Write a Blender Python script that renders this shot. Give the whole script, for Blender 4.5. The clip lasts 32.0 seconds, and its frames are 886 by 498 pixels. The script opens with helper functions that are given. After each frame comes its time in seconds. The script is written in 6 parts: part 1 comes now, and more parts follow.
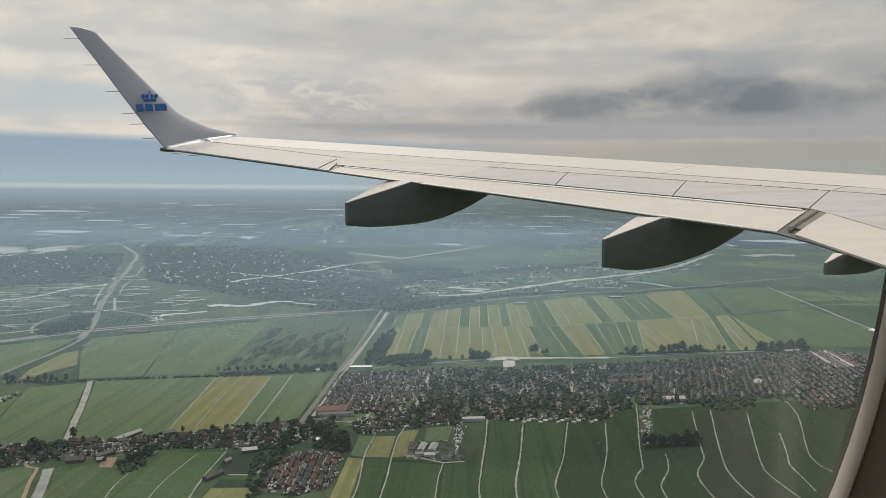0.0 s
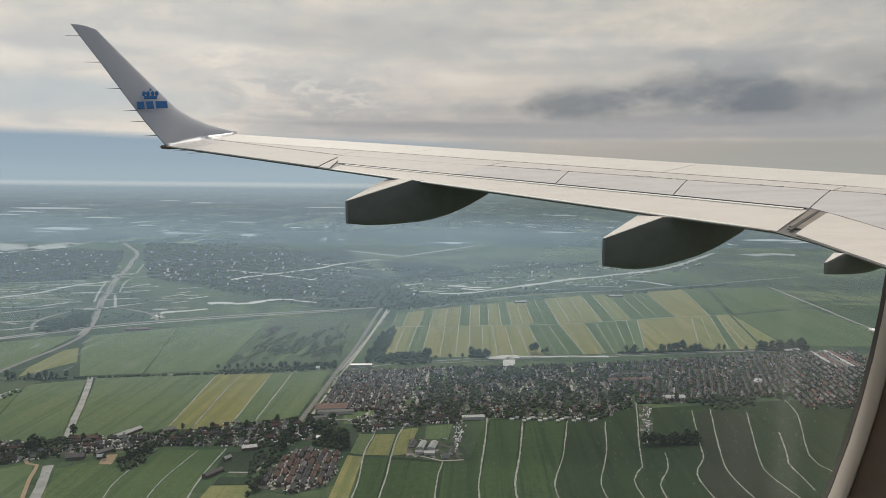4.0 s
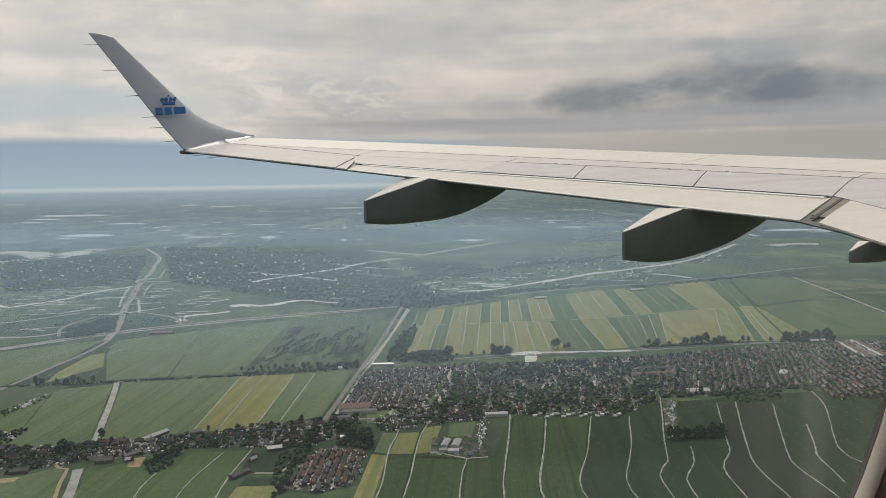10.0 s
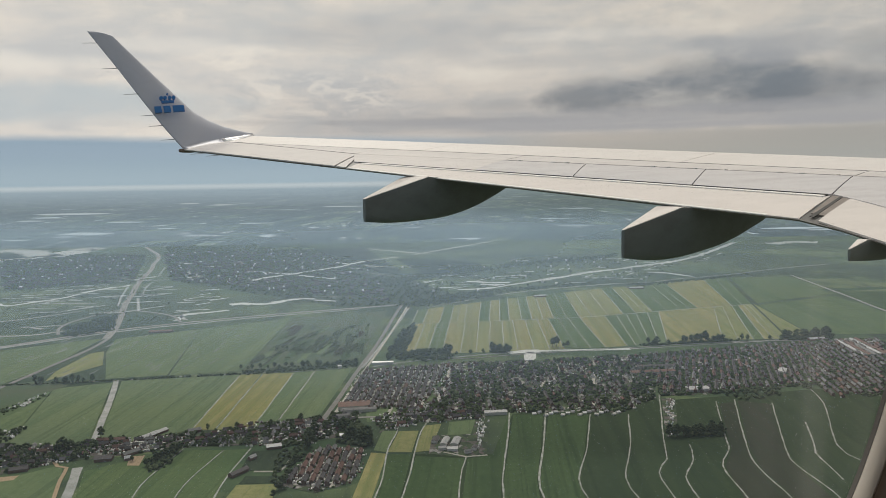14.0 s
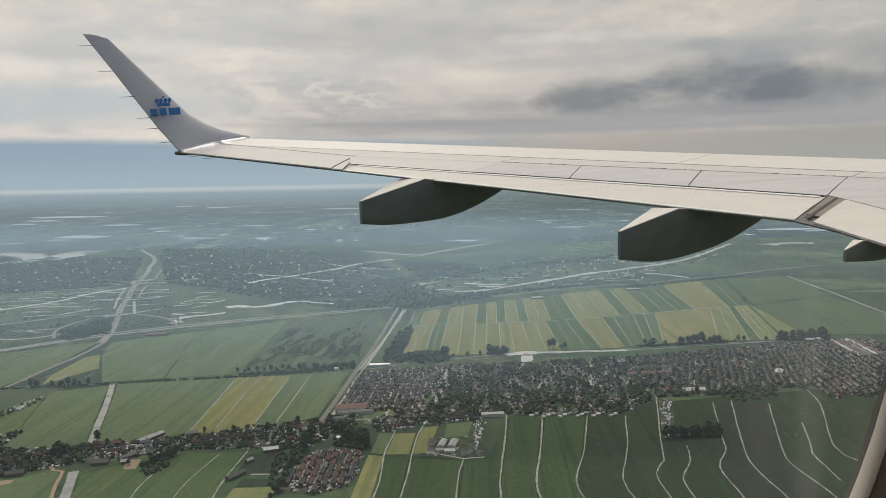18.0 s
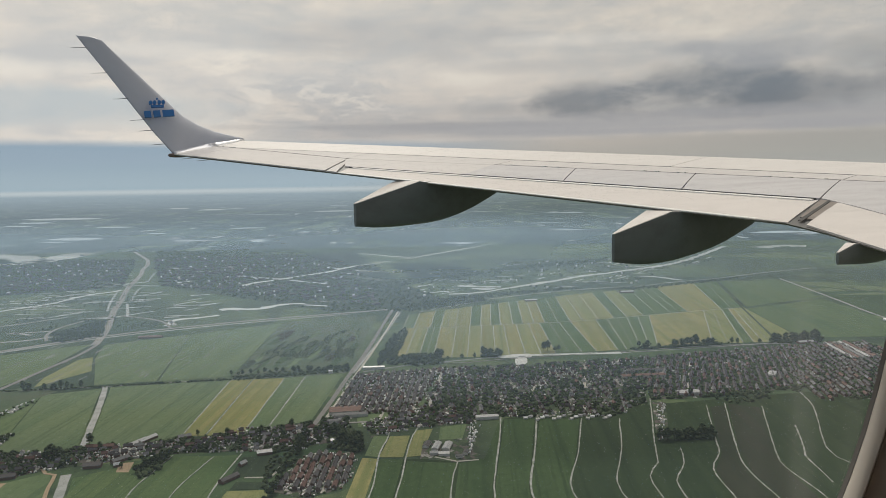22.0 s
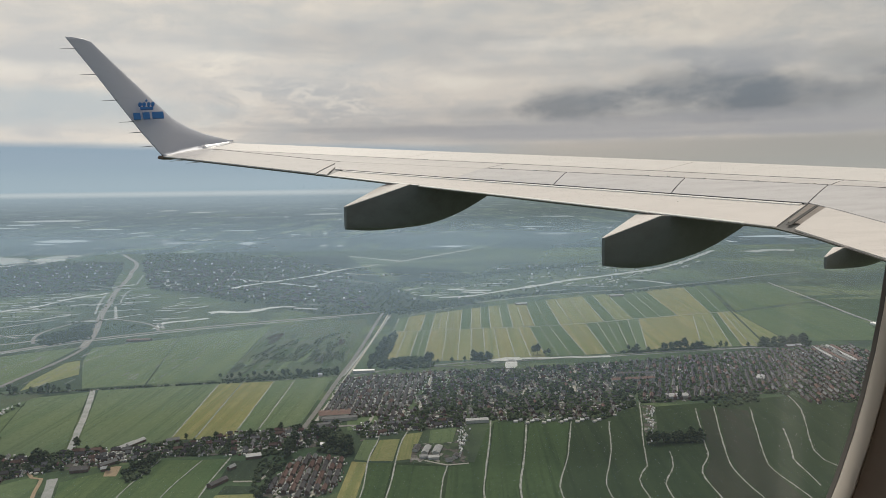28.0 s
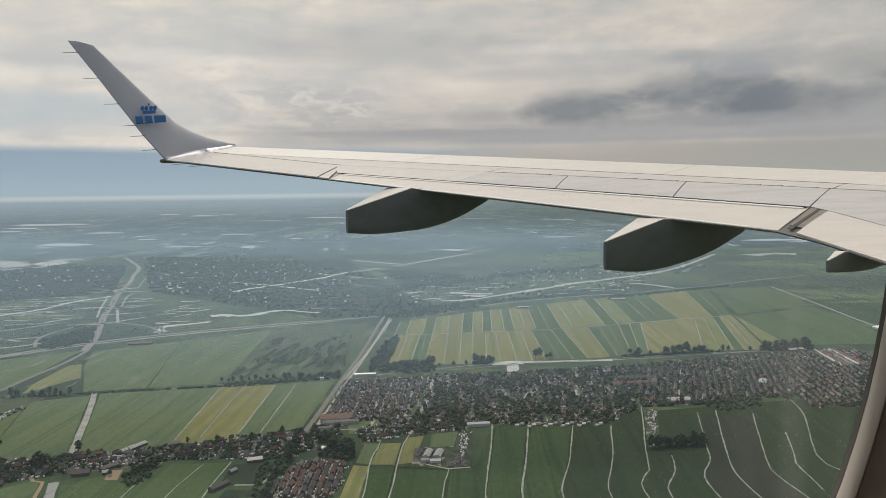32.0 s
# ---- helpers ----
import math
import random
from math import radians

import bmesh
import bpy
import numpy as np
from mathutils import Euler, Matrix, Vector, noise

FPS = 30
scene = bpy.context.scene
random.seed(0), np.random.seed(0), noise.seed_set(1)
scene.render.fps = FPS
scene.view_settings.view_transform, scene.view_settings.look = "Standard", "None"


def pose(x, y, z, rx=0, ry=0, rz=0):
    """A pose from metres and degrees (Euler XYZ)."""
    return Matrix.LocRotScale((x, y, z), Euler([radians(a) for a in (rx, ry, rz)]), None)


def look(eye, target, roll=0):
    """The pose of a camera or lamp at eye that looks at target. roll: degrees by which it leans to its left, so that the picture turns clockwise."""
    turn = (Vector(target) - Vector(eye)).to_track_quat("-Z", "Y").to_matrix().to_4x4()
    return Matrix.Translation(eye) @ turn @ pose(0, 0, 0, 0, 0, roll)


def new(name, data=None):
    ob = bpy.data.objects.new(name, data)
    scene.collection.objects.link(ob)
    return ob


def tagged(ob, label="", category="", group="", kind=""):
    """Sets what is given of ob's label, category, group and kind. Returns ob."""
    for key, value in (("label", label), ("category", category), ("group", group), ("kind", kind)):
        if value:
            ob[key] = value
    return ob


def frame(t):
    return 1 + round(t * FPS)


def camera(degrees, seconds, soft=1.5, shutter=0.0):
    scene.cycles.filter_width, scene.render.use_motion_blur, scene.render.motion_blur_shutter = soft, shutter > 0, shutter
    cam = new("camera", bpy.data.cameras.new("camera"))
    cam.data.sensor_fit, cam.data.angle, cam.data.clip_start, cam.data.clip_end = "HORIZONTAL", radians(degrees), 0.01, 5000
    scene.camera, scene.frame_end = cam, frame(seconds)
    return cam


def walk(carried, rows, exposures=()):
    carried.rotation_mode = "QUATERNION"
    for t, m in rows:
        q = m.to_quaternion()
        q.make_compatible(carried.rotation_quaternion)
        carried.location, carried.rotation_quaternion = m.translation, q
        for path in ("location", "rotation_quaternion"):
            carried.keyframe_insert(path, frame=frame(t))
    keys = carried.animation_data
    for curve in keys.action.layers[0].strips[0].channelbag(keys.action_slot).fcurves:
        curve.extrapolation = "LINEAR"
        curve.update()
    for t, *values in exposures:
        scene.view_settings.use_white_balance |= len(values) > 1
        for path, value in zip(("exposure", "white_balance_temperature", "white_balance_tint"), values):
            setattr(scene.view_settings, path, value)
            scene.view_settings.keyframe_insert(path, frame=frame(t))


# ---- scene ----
# The cabin seat, the wing outside the window and the land below stand still; the held camera only turns.
H = 400.0                                   # the eye's height over the fields
cam = camera(62.6, 32.0, soft=0.65)
# seconds, yaw, pitch, roll
TURNS = [
    (0.0, -1.50, -5.26, -0.45),
    (0.5, -1.51, -5.22, -0.44),
    (1.0, -1.48, -5.24, -0.42),
    (1.5, -1.44, -5.35, -0.49),
    (2.0, -1.43, -5.33, -0.46),
    (2.5, -1.40, -5.27, -0.46),
    (3.0, -1.40, -5.30, -0.52),
    (3.5, -1.44, -5.36, -0.66),
    (5.5, -1.50, -5.44, -0.45),
    (6.0, -1.44, -5.57, -0.43),
    (6.5, -1.32, -5.59, -0.34),
    (7.0, -1.17, -5.61, -0.21),
    (7.5, -1.01, -5.59, -0.03),
    (8.0, -0.81, -5.65, 0.22),
    (8.5, -0.57, -5.39, 0.57),
    (9.0, -0.35, -5.56, 0.64),
    (9.5, -0.23, -5.52, 0.79),
    (10.0, -0.10, -5.56, 0.88),
    (10.5, -0.09, -5.69, 0.92),
    (11.0, -0.09, -5.84, 0.82),
    (11.5, -0.09, -5.79, 0.84),
    (12.0, -0.04, -5.61, 0.94),
    (12.5, -0.01, -5.56, 1.06),
    (13.0, 0.00, -5.60, 1.10),
    (13.5, -0.06, -5.83, 0.90),
    (14.0, -0.16, -5.69, 0.90),
    (14.5, -0.17, -5.53, 0.99),
    (16.5, -0.23, -5.46, 1.15),
    (17.0, -0.34, -5.57, 1.08),
    (17.5, -0.39, -5.59, 1.07),
    (18.0, -0.44, -5.54, 1.04),
    (18.5, -0.47, -5.49, 1.06),
    (19.0, -0.59, -5.45, 1.02),
    (19.5, -0.65, -5.36, 1.02),
    (20.0, -0.68, -5.25, 1.07),
    (20.5, -0.69, -5.19, 1.13),
    (21.0, -0.70, -5.22, 1.15),
    (21.5, -0.79, -5.30, 1.03),
    (22.0, -0.88, -5.35, 0.96),
    (22.5, -0.97, -5.35, 0.93),
    (23.0, -1.07, -5.25, 0.84),
    (23.5, -1.17, -5.19, 0.79),
    (24.0, -1.27, -5.17, 0.84),
    (24.5, -1.37, -5.18, 0.76),
    (25.0, -1.43, -5.19, 0.71),
    (25.5, -1.50, -5.20, 0.69),
    (27.5, -1.64, -5.13, 0.76),
    (28.0, -1.62, -5.10, 0.74),
    (28.5, -1.60, -5.04, 0.80),
    (29.0, -1.57, -4.99, 0.77),
    (29.5, -1.56, -5.10, 0.70),
    (30.0, -1.54, -5.15, 0.70),
    (30.5, -1.53, -5.10, 0.74),
    (31.0, -1.52, -5.00, 0.77),
    (31.5, -1.53, -4.90, 0.72),
    (32.0, -1.49, -4.82, 0.72),
]
walk(cam, [(t, pose(0, 0, H, 90 + pitch, roll, yaw)) for t, yaw, pitch, roll in TURNS])

# ---- light ----
SUN_AZ, SUN_EL = radians(-14), radians(52)   # high, ahead of the eye
sun = new("sun", bpy.data.lights.new("sun", "SUN"))
sun.data.energy, sun.data.angle, sun.data.color = 2.5, radians(4), (1.0, 0.94, 0.84)
sun.matrix_world = look((math.sin(SUN_AZ) * 900, math.cos(SUN_AZ) * 900, H + math.tan(SUN_EL) * 900), (0, 0, H))


class Nodes:
    """Short hand for wiring a node tree."""

    def __init__(self, tree):
        self.tree = tree
        tree.nodes.clear()

    def add(self, kind, out=0, props=None, **ins):
        n = self.tree.nodes.new(kind)
        for k, v in (props or {}).items():
            setattr(n, k, v)
        for k, v in ins.items():
            key = int(k[1:]) if k[0] == "i" and k[1:].isdigit() else k.replace("_", " ")
            s = n.inputs[key]
            if isinstance(v, bpy.types.NodeSocket):
                self.tree.links.new(v, s)
            else:
                s.default_value = v
        return n.outputs[out]

    def math(self, op, a, b=0.0, c=0.0, clamp=False):
        return self.add("ShaderNodeMath", 0, dict(operation=op, use_clamp=clamp), i0=a, i1=b, i2=c)

    def mix(self, fac, a, b, blend="MIX"):
        return self.add("ShaderNodeMix", 2, dict(data_type="RGBA", blend_type=blend), i0=fac, i6=a, i7=b)

    def smooth(self, v, lo, hi):
        return self.add("ShaderNodeMapRange", 0, dict(interpolation_type="SMOOTHSTEP"), i0=v, i1=lo, i2=hi)

    def noise(self, vec, scale, detail=4.0, rough=0.55, out=0, distort=0.0):
        return self.add("ShaderNodeTexNoise", out, None, Vector=vec, Scale=scale, Detail=detail, Roughness=rough, Distortion=distort)

    def mapping(self, vec, scale=(1, 1, 1), rot=(0, 0, 0), loc=(0, 0, 0)):
        return self.add("ShaderNodeMapping", 0, None, Vector=vec, Scale=scale, Rotation=rot, Location=loc)


def rgb(r, g, b):
    return (r, g, b, 1.0)


# clouds over the horizon: direction, half size, tone, share
SKY_CLOUDS = [
    (-0.063, 0.186, 0.17, 0.026, "grey", 0.34), (-0.46, 0.096, 0.20, 0.022, "pale", 0.80), (-0.545, 0.141, 0.13, 0.012, "cream", 0.75), (-0.30, 0.168, 0.10, 0.010, "cream", 0.45),
    (0.20, 0.180, 0.10, 0.008, "cream", 0.35), (0.20, 0.149, 0.13, 0.009, "grey", 0.30),
    (0.076, 0.096, 0.05, 0.009, "grey", 0.55), (0.215, 0.104, 0.072, 0.024, "deep", 0.78), (0.345, 0.112, 0.092, 0.031, "deep", 0.80), (0.472, 0.103, 0.13, 0.024, "deep", 0.74),
    (0.332, 0.160, 0.045, 0.008, "grey", 0.70), (0.405, 0.150, 0.055, 0.016, "grey", 0.75), (0.515, 0.139, 0.045, 0.020, "deep", 0.45),
    (0.02, 0.0735, 0.26, 0.005, "grey", 0.60), (0.36, 0.081, 0.19, 0.007, "grey", 0.65),
]


def make_sky():
    world = bpy.data.worlds.new("world")
    scene.world = world
    world.use_nodes = True
    w = Nodes(world.node_tree)
    way = w.add("ShaderNodeTexCoord", 0)
    x, y, z = (w.add("ShaderNodeSeparateXYZ", k, None, Vector=way) for k in range(3))
    up = w.math("ADD", w.math("ABSOLUTE", z), 0.10)
    flat = w.add("ShaderNodeCombineXYZ", 0, None, X=w.math("DIVIDE", x, up), Y=w.math("DIVIDE", y, up), Z=0.0)
    clear = w.add("ShaderNodeTexSky", 0, dict(sky_type="NISHITA", sun_disc=False, sun_elevation=SUN_EL, sun_rotation=SUN_AZ))
    clear = w.mix(1.0, clear, rgb(0.1, 0.1, 0.1), "MULTIPLY")
    # a high, thin sheet of cloud with soft mottles
    big = w.noise(w.mapping(flat, (0.55, 0.9, 1), loc=(3.1, 0.4, 0)), 1.0, 7.0, 0.55, distort=0.4)
    fine = w.noise(w.mapping(way, (3.0, 3.0, 10.5), loc=(1.7, 5.0, 0.2)), 1.9, 9.0, 0.62, distort=0.35)
    ragged = w.noise(w.mapping(way, (4.6, 4.6, 10.0), loc=(0.3, 2.0, 1.1)), 2.4, 9.0, 0.58, distort=0.15)
    lumps = w.math("MULTIPLY_ADD", fine, 0.6, w.math("MULTIPLY", big, 0.4))
    sheet = w.mix(w.smooth(lumps, 0.36, 0.60), rgb(0.510, 0.512, 0.512), rgb(0.690, 0.640, 0.582))
    sheet = w.mix(w.math("MULTIPLY", w.smooth(fine, 0.56, 0.72), 0.7), sheet, rgb(0.775, 0.730, 0.655))
    sheet = w.mix(w.math("MULTIPLY", w.smooth(ragged, 0.50, 0.38), 0.32), sheet, rgb(0.455, 0.475, 0.485))
    # open, bluer sky behind the eye; brighter towards the hidden sun
    sheet = w.mix(w.math("MULTIPLY", w.smooth(y, 0.35, -0.5), 0.85), sheet, w.mix(0.5, clear, rgb(0.17, 0.19, 0.22)))
    sheet = w.mix(w.smooth(z, 0.10, 0.5), sheet, w.mix(1.0, sheet, rgb(1.10, 1.08, 1.0), "MULTIPLY"))
    sheet = w.mix(1.0, sheet, w.mix(w.smooth(x, -0.45, 0.5), rgb(1.08, 1.08, 1.07), rgb(0.86, 0.865, 0.86)), "MULTIPLY")
    ahead = w.smooth(y, 0.2, 0.5)

    def cloud(under, x0, z0, rx, rz, col, full, torn=1.35, soft=0.95):
        """One cloud on the sheet: an uneven patch round a direction."""
        dx = w.math("DIVIDE", w.math("SUBTRACT", x, x0), rx)
        dz = w.math("DIVIDE", w.math("SUBTRACT", z, z0), rz)
        far = w.math("ADD", w.math("MULTIPLY", dx, dx), w.math("MULTIPLY", dz, dz))
        far = w.math("ADD", far, w.math("MULTIPLY", w.math("SUBTRACT", 0.5, ragged), torn * 3.2))
        far = w.math("ADD", far, w.math("MULTIPLY", w.math("SUBTRACT", 0.5, fine), torn * 1.6))
        near = w.math("MULTIPLY", w.smooth(far, 1.0 + soft, 1.0 - soft * 1.5), ahead)
        return w.mix(w.math("MULTIPLY", near, full), under, col)

    grey, deep, pale, cream = rgb(0.330, 0.345, 0.365), rgb(0.180, 0.212, 0.243), rgb(0.475, 0.53, 0.555), rgb(0.80, 0.755, 0.68)
    # wide faint patches first, then the heaped bank ahead, its shreds and streaks
    for x0, z0, rx, rz, col, full in SKY_CLOUDS:
        sheet = cloud(sheet, x0, z0, rx, rz, {"grey": grey, "deep": deep, "pale": pale, "cream": cream}[col], full)
    puff = w.noise(w.mapping(way, (5.0, 5.0, 13.0), loc=(0.4, 1.0, 3.3)), 3.4, 10.0, 0.64, distort=0.6)
    heap = w.math("MULTIPLY", w.math("MULTIPLY", w.smooth(x, -0.33, -0.22), w.smooth(x, 0.0, -0.10)), w.math("MULTIPLY", w.smooth(z, 0.150, 0.120), w.smooth(z, 0.070, 0.085)))
    sheet = w.mix(w.math("MULTIPLY", heap, w.math("MULTIPLY", w.smooth(puff, 0.50, 0.62), 0.55)), sheet, rgb(0.82, 0.765, 0.68))
    sheet = w.mix(w.math("MULTIPLY", heap, w.math("MULTIPLY", w.smooth(puff, 0.47, 0.38), 0.40)), sheet, rgb(0.46, 0.475, 0.485))
    # the sheet thickens towards the horizon
    sheet = w.mix(w.math("MULTIPLY", w.smooth(z, 0.16, 0.07), w.smooth(x, -0.42, -0.1)), sheet, w.mix(1.0, sheet, rgb(0.84, 0.83, 0.835), "MULTIPLY"))
    # thin grey streaks over the haze
    streak = w.noise(w.mapping(way, (1.3, 1.3, 34.0), loc=(0, 0, 0.7)), 1.4, 5.0, 0.5)
    low = w.math("MULTIPLY", w.smooth(z, 0.095, 0.066), w.smooth(z, 0.052, 0.062))
    sheet = w.mix(w.math("MULTIPLY", w.math("MULTIPLY", low, w.smooth(x, -0.28, 0.05)), w.math("MULTIPLY_ADD", w.smooth(streak, 0.42, 0.62), 0.55, 0.30)), sheet, rgb(0.36, 0.36, 0.37))
    # the haze that lies on the horizon: blue on one side, warm grey on the other
    side = w.smooth(x, -0.15, 0.22)
    haze = w.mix(side, rgb(0.295, 0.385, 0.465), w.mix(w.smooth(z, 0.022, 0.05), rgb(0.365, 0.36, 0.335), w.mix(w.smooth(x, 0.15, 0.5), rgb(0.455, 0.42, 0.38), rgb(0.37, 0.36, 0.335))))
    haze = w.mix(w.math("MULTIPLY", w.smooth(streak, 0.40, 0.62), 0.35), haze, w.mix(side, rgb(0.34, 0.42, 0.50), rgb(0.44, 0.41, 0.36)))
    haze = w.mix(w.math("MULTIPLY", w.smooth(z, 0.042, 0.0), 0.8), haze, w.mix(side, rgb(0.365, 0.46, 0.515), rgb(0.375, 0.38, 0.36)))
    edge = w.math("ADD", z, w.math("MULTIPLY", w.math("SUBTRACT", streak, 0.5), 0.012))
    sky = w.mix(w.smooth(edge, 0.046, 0.060), haze, sheet)
    back = w.add("ShaderNodeBackground", 0, None, Color=sky, Strength=1.0)
    w.tree.links.new(back, w.tree.nodes.new("ShaderNodeOutputWorld").inputs[0])


make_sky()


# ---- materials ----
def material(name, build):
    m = bpy.data.materials.new(name)
    m.use_nodes = True
    n = Nodes(m.node_tree)
    out = n.tree.nodes.new("ShaderNodeOutputMaterial")
    n.tree.links.new(build(n), out.inputs[0])
    return m


def spot(n):
    return n.add("ShaderNodeTexCoord", 3)


def rough_surface(rough):
    return isinstance(rough, float) and rough > 0.55


def principled(n, col, rough, bump=None, height=0.01, **more):
    more = dict(more)
    if bump is not None:
        more["Normal"] = n.add("ShaderNodeBump", 0, None, Height=bump, Strength=0.6, Distance=height)
    more.setdefault("Specular_IOR_Level", 0.12 if rough_surface(rough) else 0.5)
    return n.add("ShaderNodeBsdfPrincipled", 0, None, Base_Color=col, Roughness=rough, **more)


def paint(name, col, rough, dirt=0.12, gloss=0.5, metal=0.0):
    def build(n):
        p = spot(n)
        grime = n.noise(n.mapping(p, (1.2, 6.0, 6.0)), 1.4, 6.0, 0.6)
        speck = n.noise(p, 38.0, 3.0)
        dark = tuple(c * (1 - dirt * 2.2) for c in col)
        c = n.mix(n.smooth(grime, 0.35, 0.75), rgb(*col), rgb(*dark))
        c = n.mix(n.math("MULTIPLY", n.smooth(speck, 0.6, 0.75), 0.25), c, rgb(*dark))
        r = n.math("MULTIPLY_ADD", grime, 0.16, rough - 0.08)
        return principled(n, c, r, n.noise(p, 3.0, 2.0), 0.003, Metallic=metal, Specular_IOR_Level=gloss)
    return material(name, build)


WING_PAINT = paint("wing_paint", (0.665, 0.632, 0.622), 0.22, 0.06, 0.6)
SPOILER_PAINT = paint("spoiler_paint", (0.585, 0.572, 0.592), 0.20, 0.07, 0.6)
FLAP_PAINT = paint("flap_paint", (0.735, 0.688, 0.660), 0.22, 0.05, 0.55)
WINGLET_PAINT = paint("winglet_paint", (0.510, 0.525, 0.590), 0.50, 0.02, 0.3)
SLAT_PAINT = paint("slat_metal", (0.735, 0.700, 0.675), 0.32, 0.04, 0.4)
# grey paint darkened to stand for the fairings' shaded sides
SHADED_GREY = paint("shaded_grey", (0.112, 0.142, 0.152), 0.42, 0.10)
CORE = paint("wing_structure", (0.13, 0.13, 0.13), 0.6, 0.1)
# white paint for highlights and sparkle on the flap
GLINT_WHITE = paint("glint_white", (0.84, 0.83, 0.80), 0.28, 0.03)
SEAM_GREY = paint("seam_grey", (0.22, 0.215, 0.21), 0.6, 0.1)
SEAL = paint("joint_seal", (0.045, 0.045, 0.045), 0.75, 0.1)
WELL = paint("flap_well", (0.24, 0.205, 0.185), 0.6, 0.15)
FILLET = paint("fillet_gloss", (0.46, 0.465, 0.49), 0.24, 0.02, 0.8)
STEEL = paint("bare_metal", (0.62, 0.60, 0.57), 0.3, 0.1, metal=0.9)
LOGO_BLUE = paint("logo_blue", (0.010, 0.150, 0.43), 0.35, 0.02)
LAMP_LENS = paint("lamp_lens", (0.16, 0.11, 0.09), 0.12, 0.02)
CABIN_PLASTIC = paint("cabin_plastic", (0.58, 0.49, 0.415), 0.62, 0.05)
GASKET = paint("window_gasket", (0.13, 0.12, 0.11), 0.7, 0.05)
RIM_PLASTIC = paint("rim_plastic", (0.80, 0.73, 0.65), 0.5, 0.04)


def crop(name, a, b, turn=0.0, rows=0.0, patch=0.5, size=0.012):
    """A grown field: two tones in soft patches, with mown rows along one direction."""
    def build(n):
        p = spot(n)
        broad = n.noise(p, size, 7.0, 0.66)
        grain = n.noise(p, 0.11, 5.0, 0.65)
        odd = n.add("ShaderNodeObjectInfo", 5)
        base = n.mix(n.math("MULTIPLY_ADD", odd, 0.5, 0.0), rgb(*a), rgb(*[(u + v) / 2 for u, v in zip(a, b)]))
        c = n.mix(n.math("MULTIPLY", n.smooth(broad, 0.35, 0.68), patch), base, rgb(*b))
        if rows:
            lanes = n.noise(n.mapping(n.mapping(p, rot=(0, 0, turn)), (0.0007, 1.0 / rows, 1)), 1.0, 6.0, 0.72)
            c = n.mix(n.math("MULTIPLY", n.smooth(lanes, 0.40, 0.60), 0.9), c, rgb(*b))
            swath = n.noise(n.mapping(n.mapping(p, rot=(0, 0, turn)), (0.0016, 0.13, 1)), 1.0, 3.0, 0.6)
            c = n.mix(n.math("MULTIPLY", n.smooth(swath, 0.50, 0.64), 0.42), c, rgb(*[v * 0.68 for v in a]))
        c = n.mix(n.math("MULTIPLY", n.smooth(grain, 0.40, 0.64), 0.28), c, rgb(*[v * 0.66 for v in a]))
        return principled(n, c, 0.92, grain, 0.25)
    return material(name, build)


LANE = -1.504          # the fields lie along the canal road
GRASS = crop("grass", (0.066, 0.106, 0.048), (0.100, 0.136, 0.062), LANE, 30.0, 0.6)
MEADOW = crop("meadow", (0.024, 0.050, 0.016), (0.040, 0.070, 0.023), LANE, 34.0, 0.6)
LUSH = crop("lush_grass", (0.073, 0.114, 0.056), (0.106, 0.140, 0.070), LANE, 44.0, 0.6)
MIDGREEN = crop("mid_grass", (0.046, 0.086, 0.032), (0.074, 0.108, 0.040), LANE, 38.0, 0.6)
# dark green grass, darkened further for the shade on the right-hand side
DEEP_SHADED = crop("deep_grass_shaded", (0.0145, 0.030, 0.0105), (0.024, 0.042, 0.0145), LANE, 30.0, 0.5)
DARK_CROP = crop("dark_crop", (0.018, 0.032, 0.018), (0.028, 0.046, 0.022), LANE, 12.0, 0.4)
MOWN = crop("mown_hay", (0.235, 0.212, 0.088), (0.120, 0.142, 0.052), LANE, 20.0, 0.7, 0.03)
PALE = crop("pale_grass", (0.115, 0.148, 0.052), (0.190, 0.190, 0.080), LANE, 24.0, 0.7, 0.03)
TILLED = crop("tilled_earth", (0.028, 0.030, 0.018), (0.020, 0.030, 0.014), LANE, 26.0, 0.5)
ROUGH = crop("rough_land", (0.050, 0.084, 0.042), (0.084, 0.084, 0.054), LANE, 0.0, 0.6, 0.009)


def make_garden(n):
    """Back gardens: small plots of lawn, hedge, brick paving and gravel."""
    p = spot(n)
    plots = n.add("ShaderNodeTexVoronoi", 1, dict(voronoi_dimensions="2D"), Vector=n.mapping(p, (0.13, 0.10, 1), rot=(0, 0, -LANE)), Scale=1.0)
    r, g = (n.add("ShaderNodeSeparateColor", k, None, Color=plots) for k in (0, 1))
    grain = n.noise(p, 0.35, 5.0, 0.65)
    c = n.mix(r, rgb(0.026, 0.040, 0.024), rgb(0.056, 0.080, 0.036))
    c = n.mix(n.smooth(g, 0.62, 0.68), c, rgb(0.088, 0.076, 0.068))
    c = n.mix(n.smooth(g, 0.88, 0.92), c, rgb(0.24, 0.228, 0.212))
    c = n.mix(n.math("MULTIPLY", n.smooth(grain, 0.44, 0.62), 0.55), c, rgb(0.026, 0.038, 0.024))
    return principled(n, c, 0.9, grain, 0.3)


GARDEN = material("gardens", make_garden)
SAND = crop("bare_sand", (0.30, 0.23, 0.15), (0.24, 0.18, 0.12), LANE, 0.0, 0.5, 0.05)


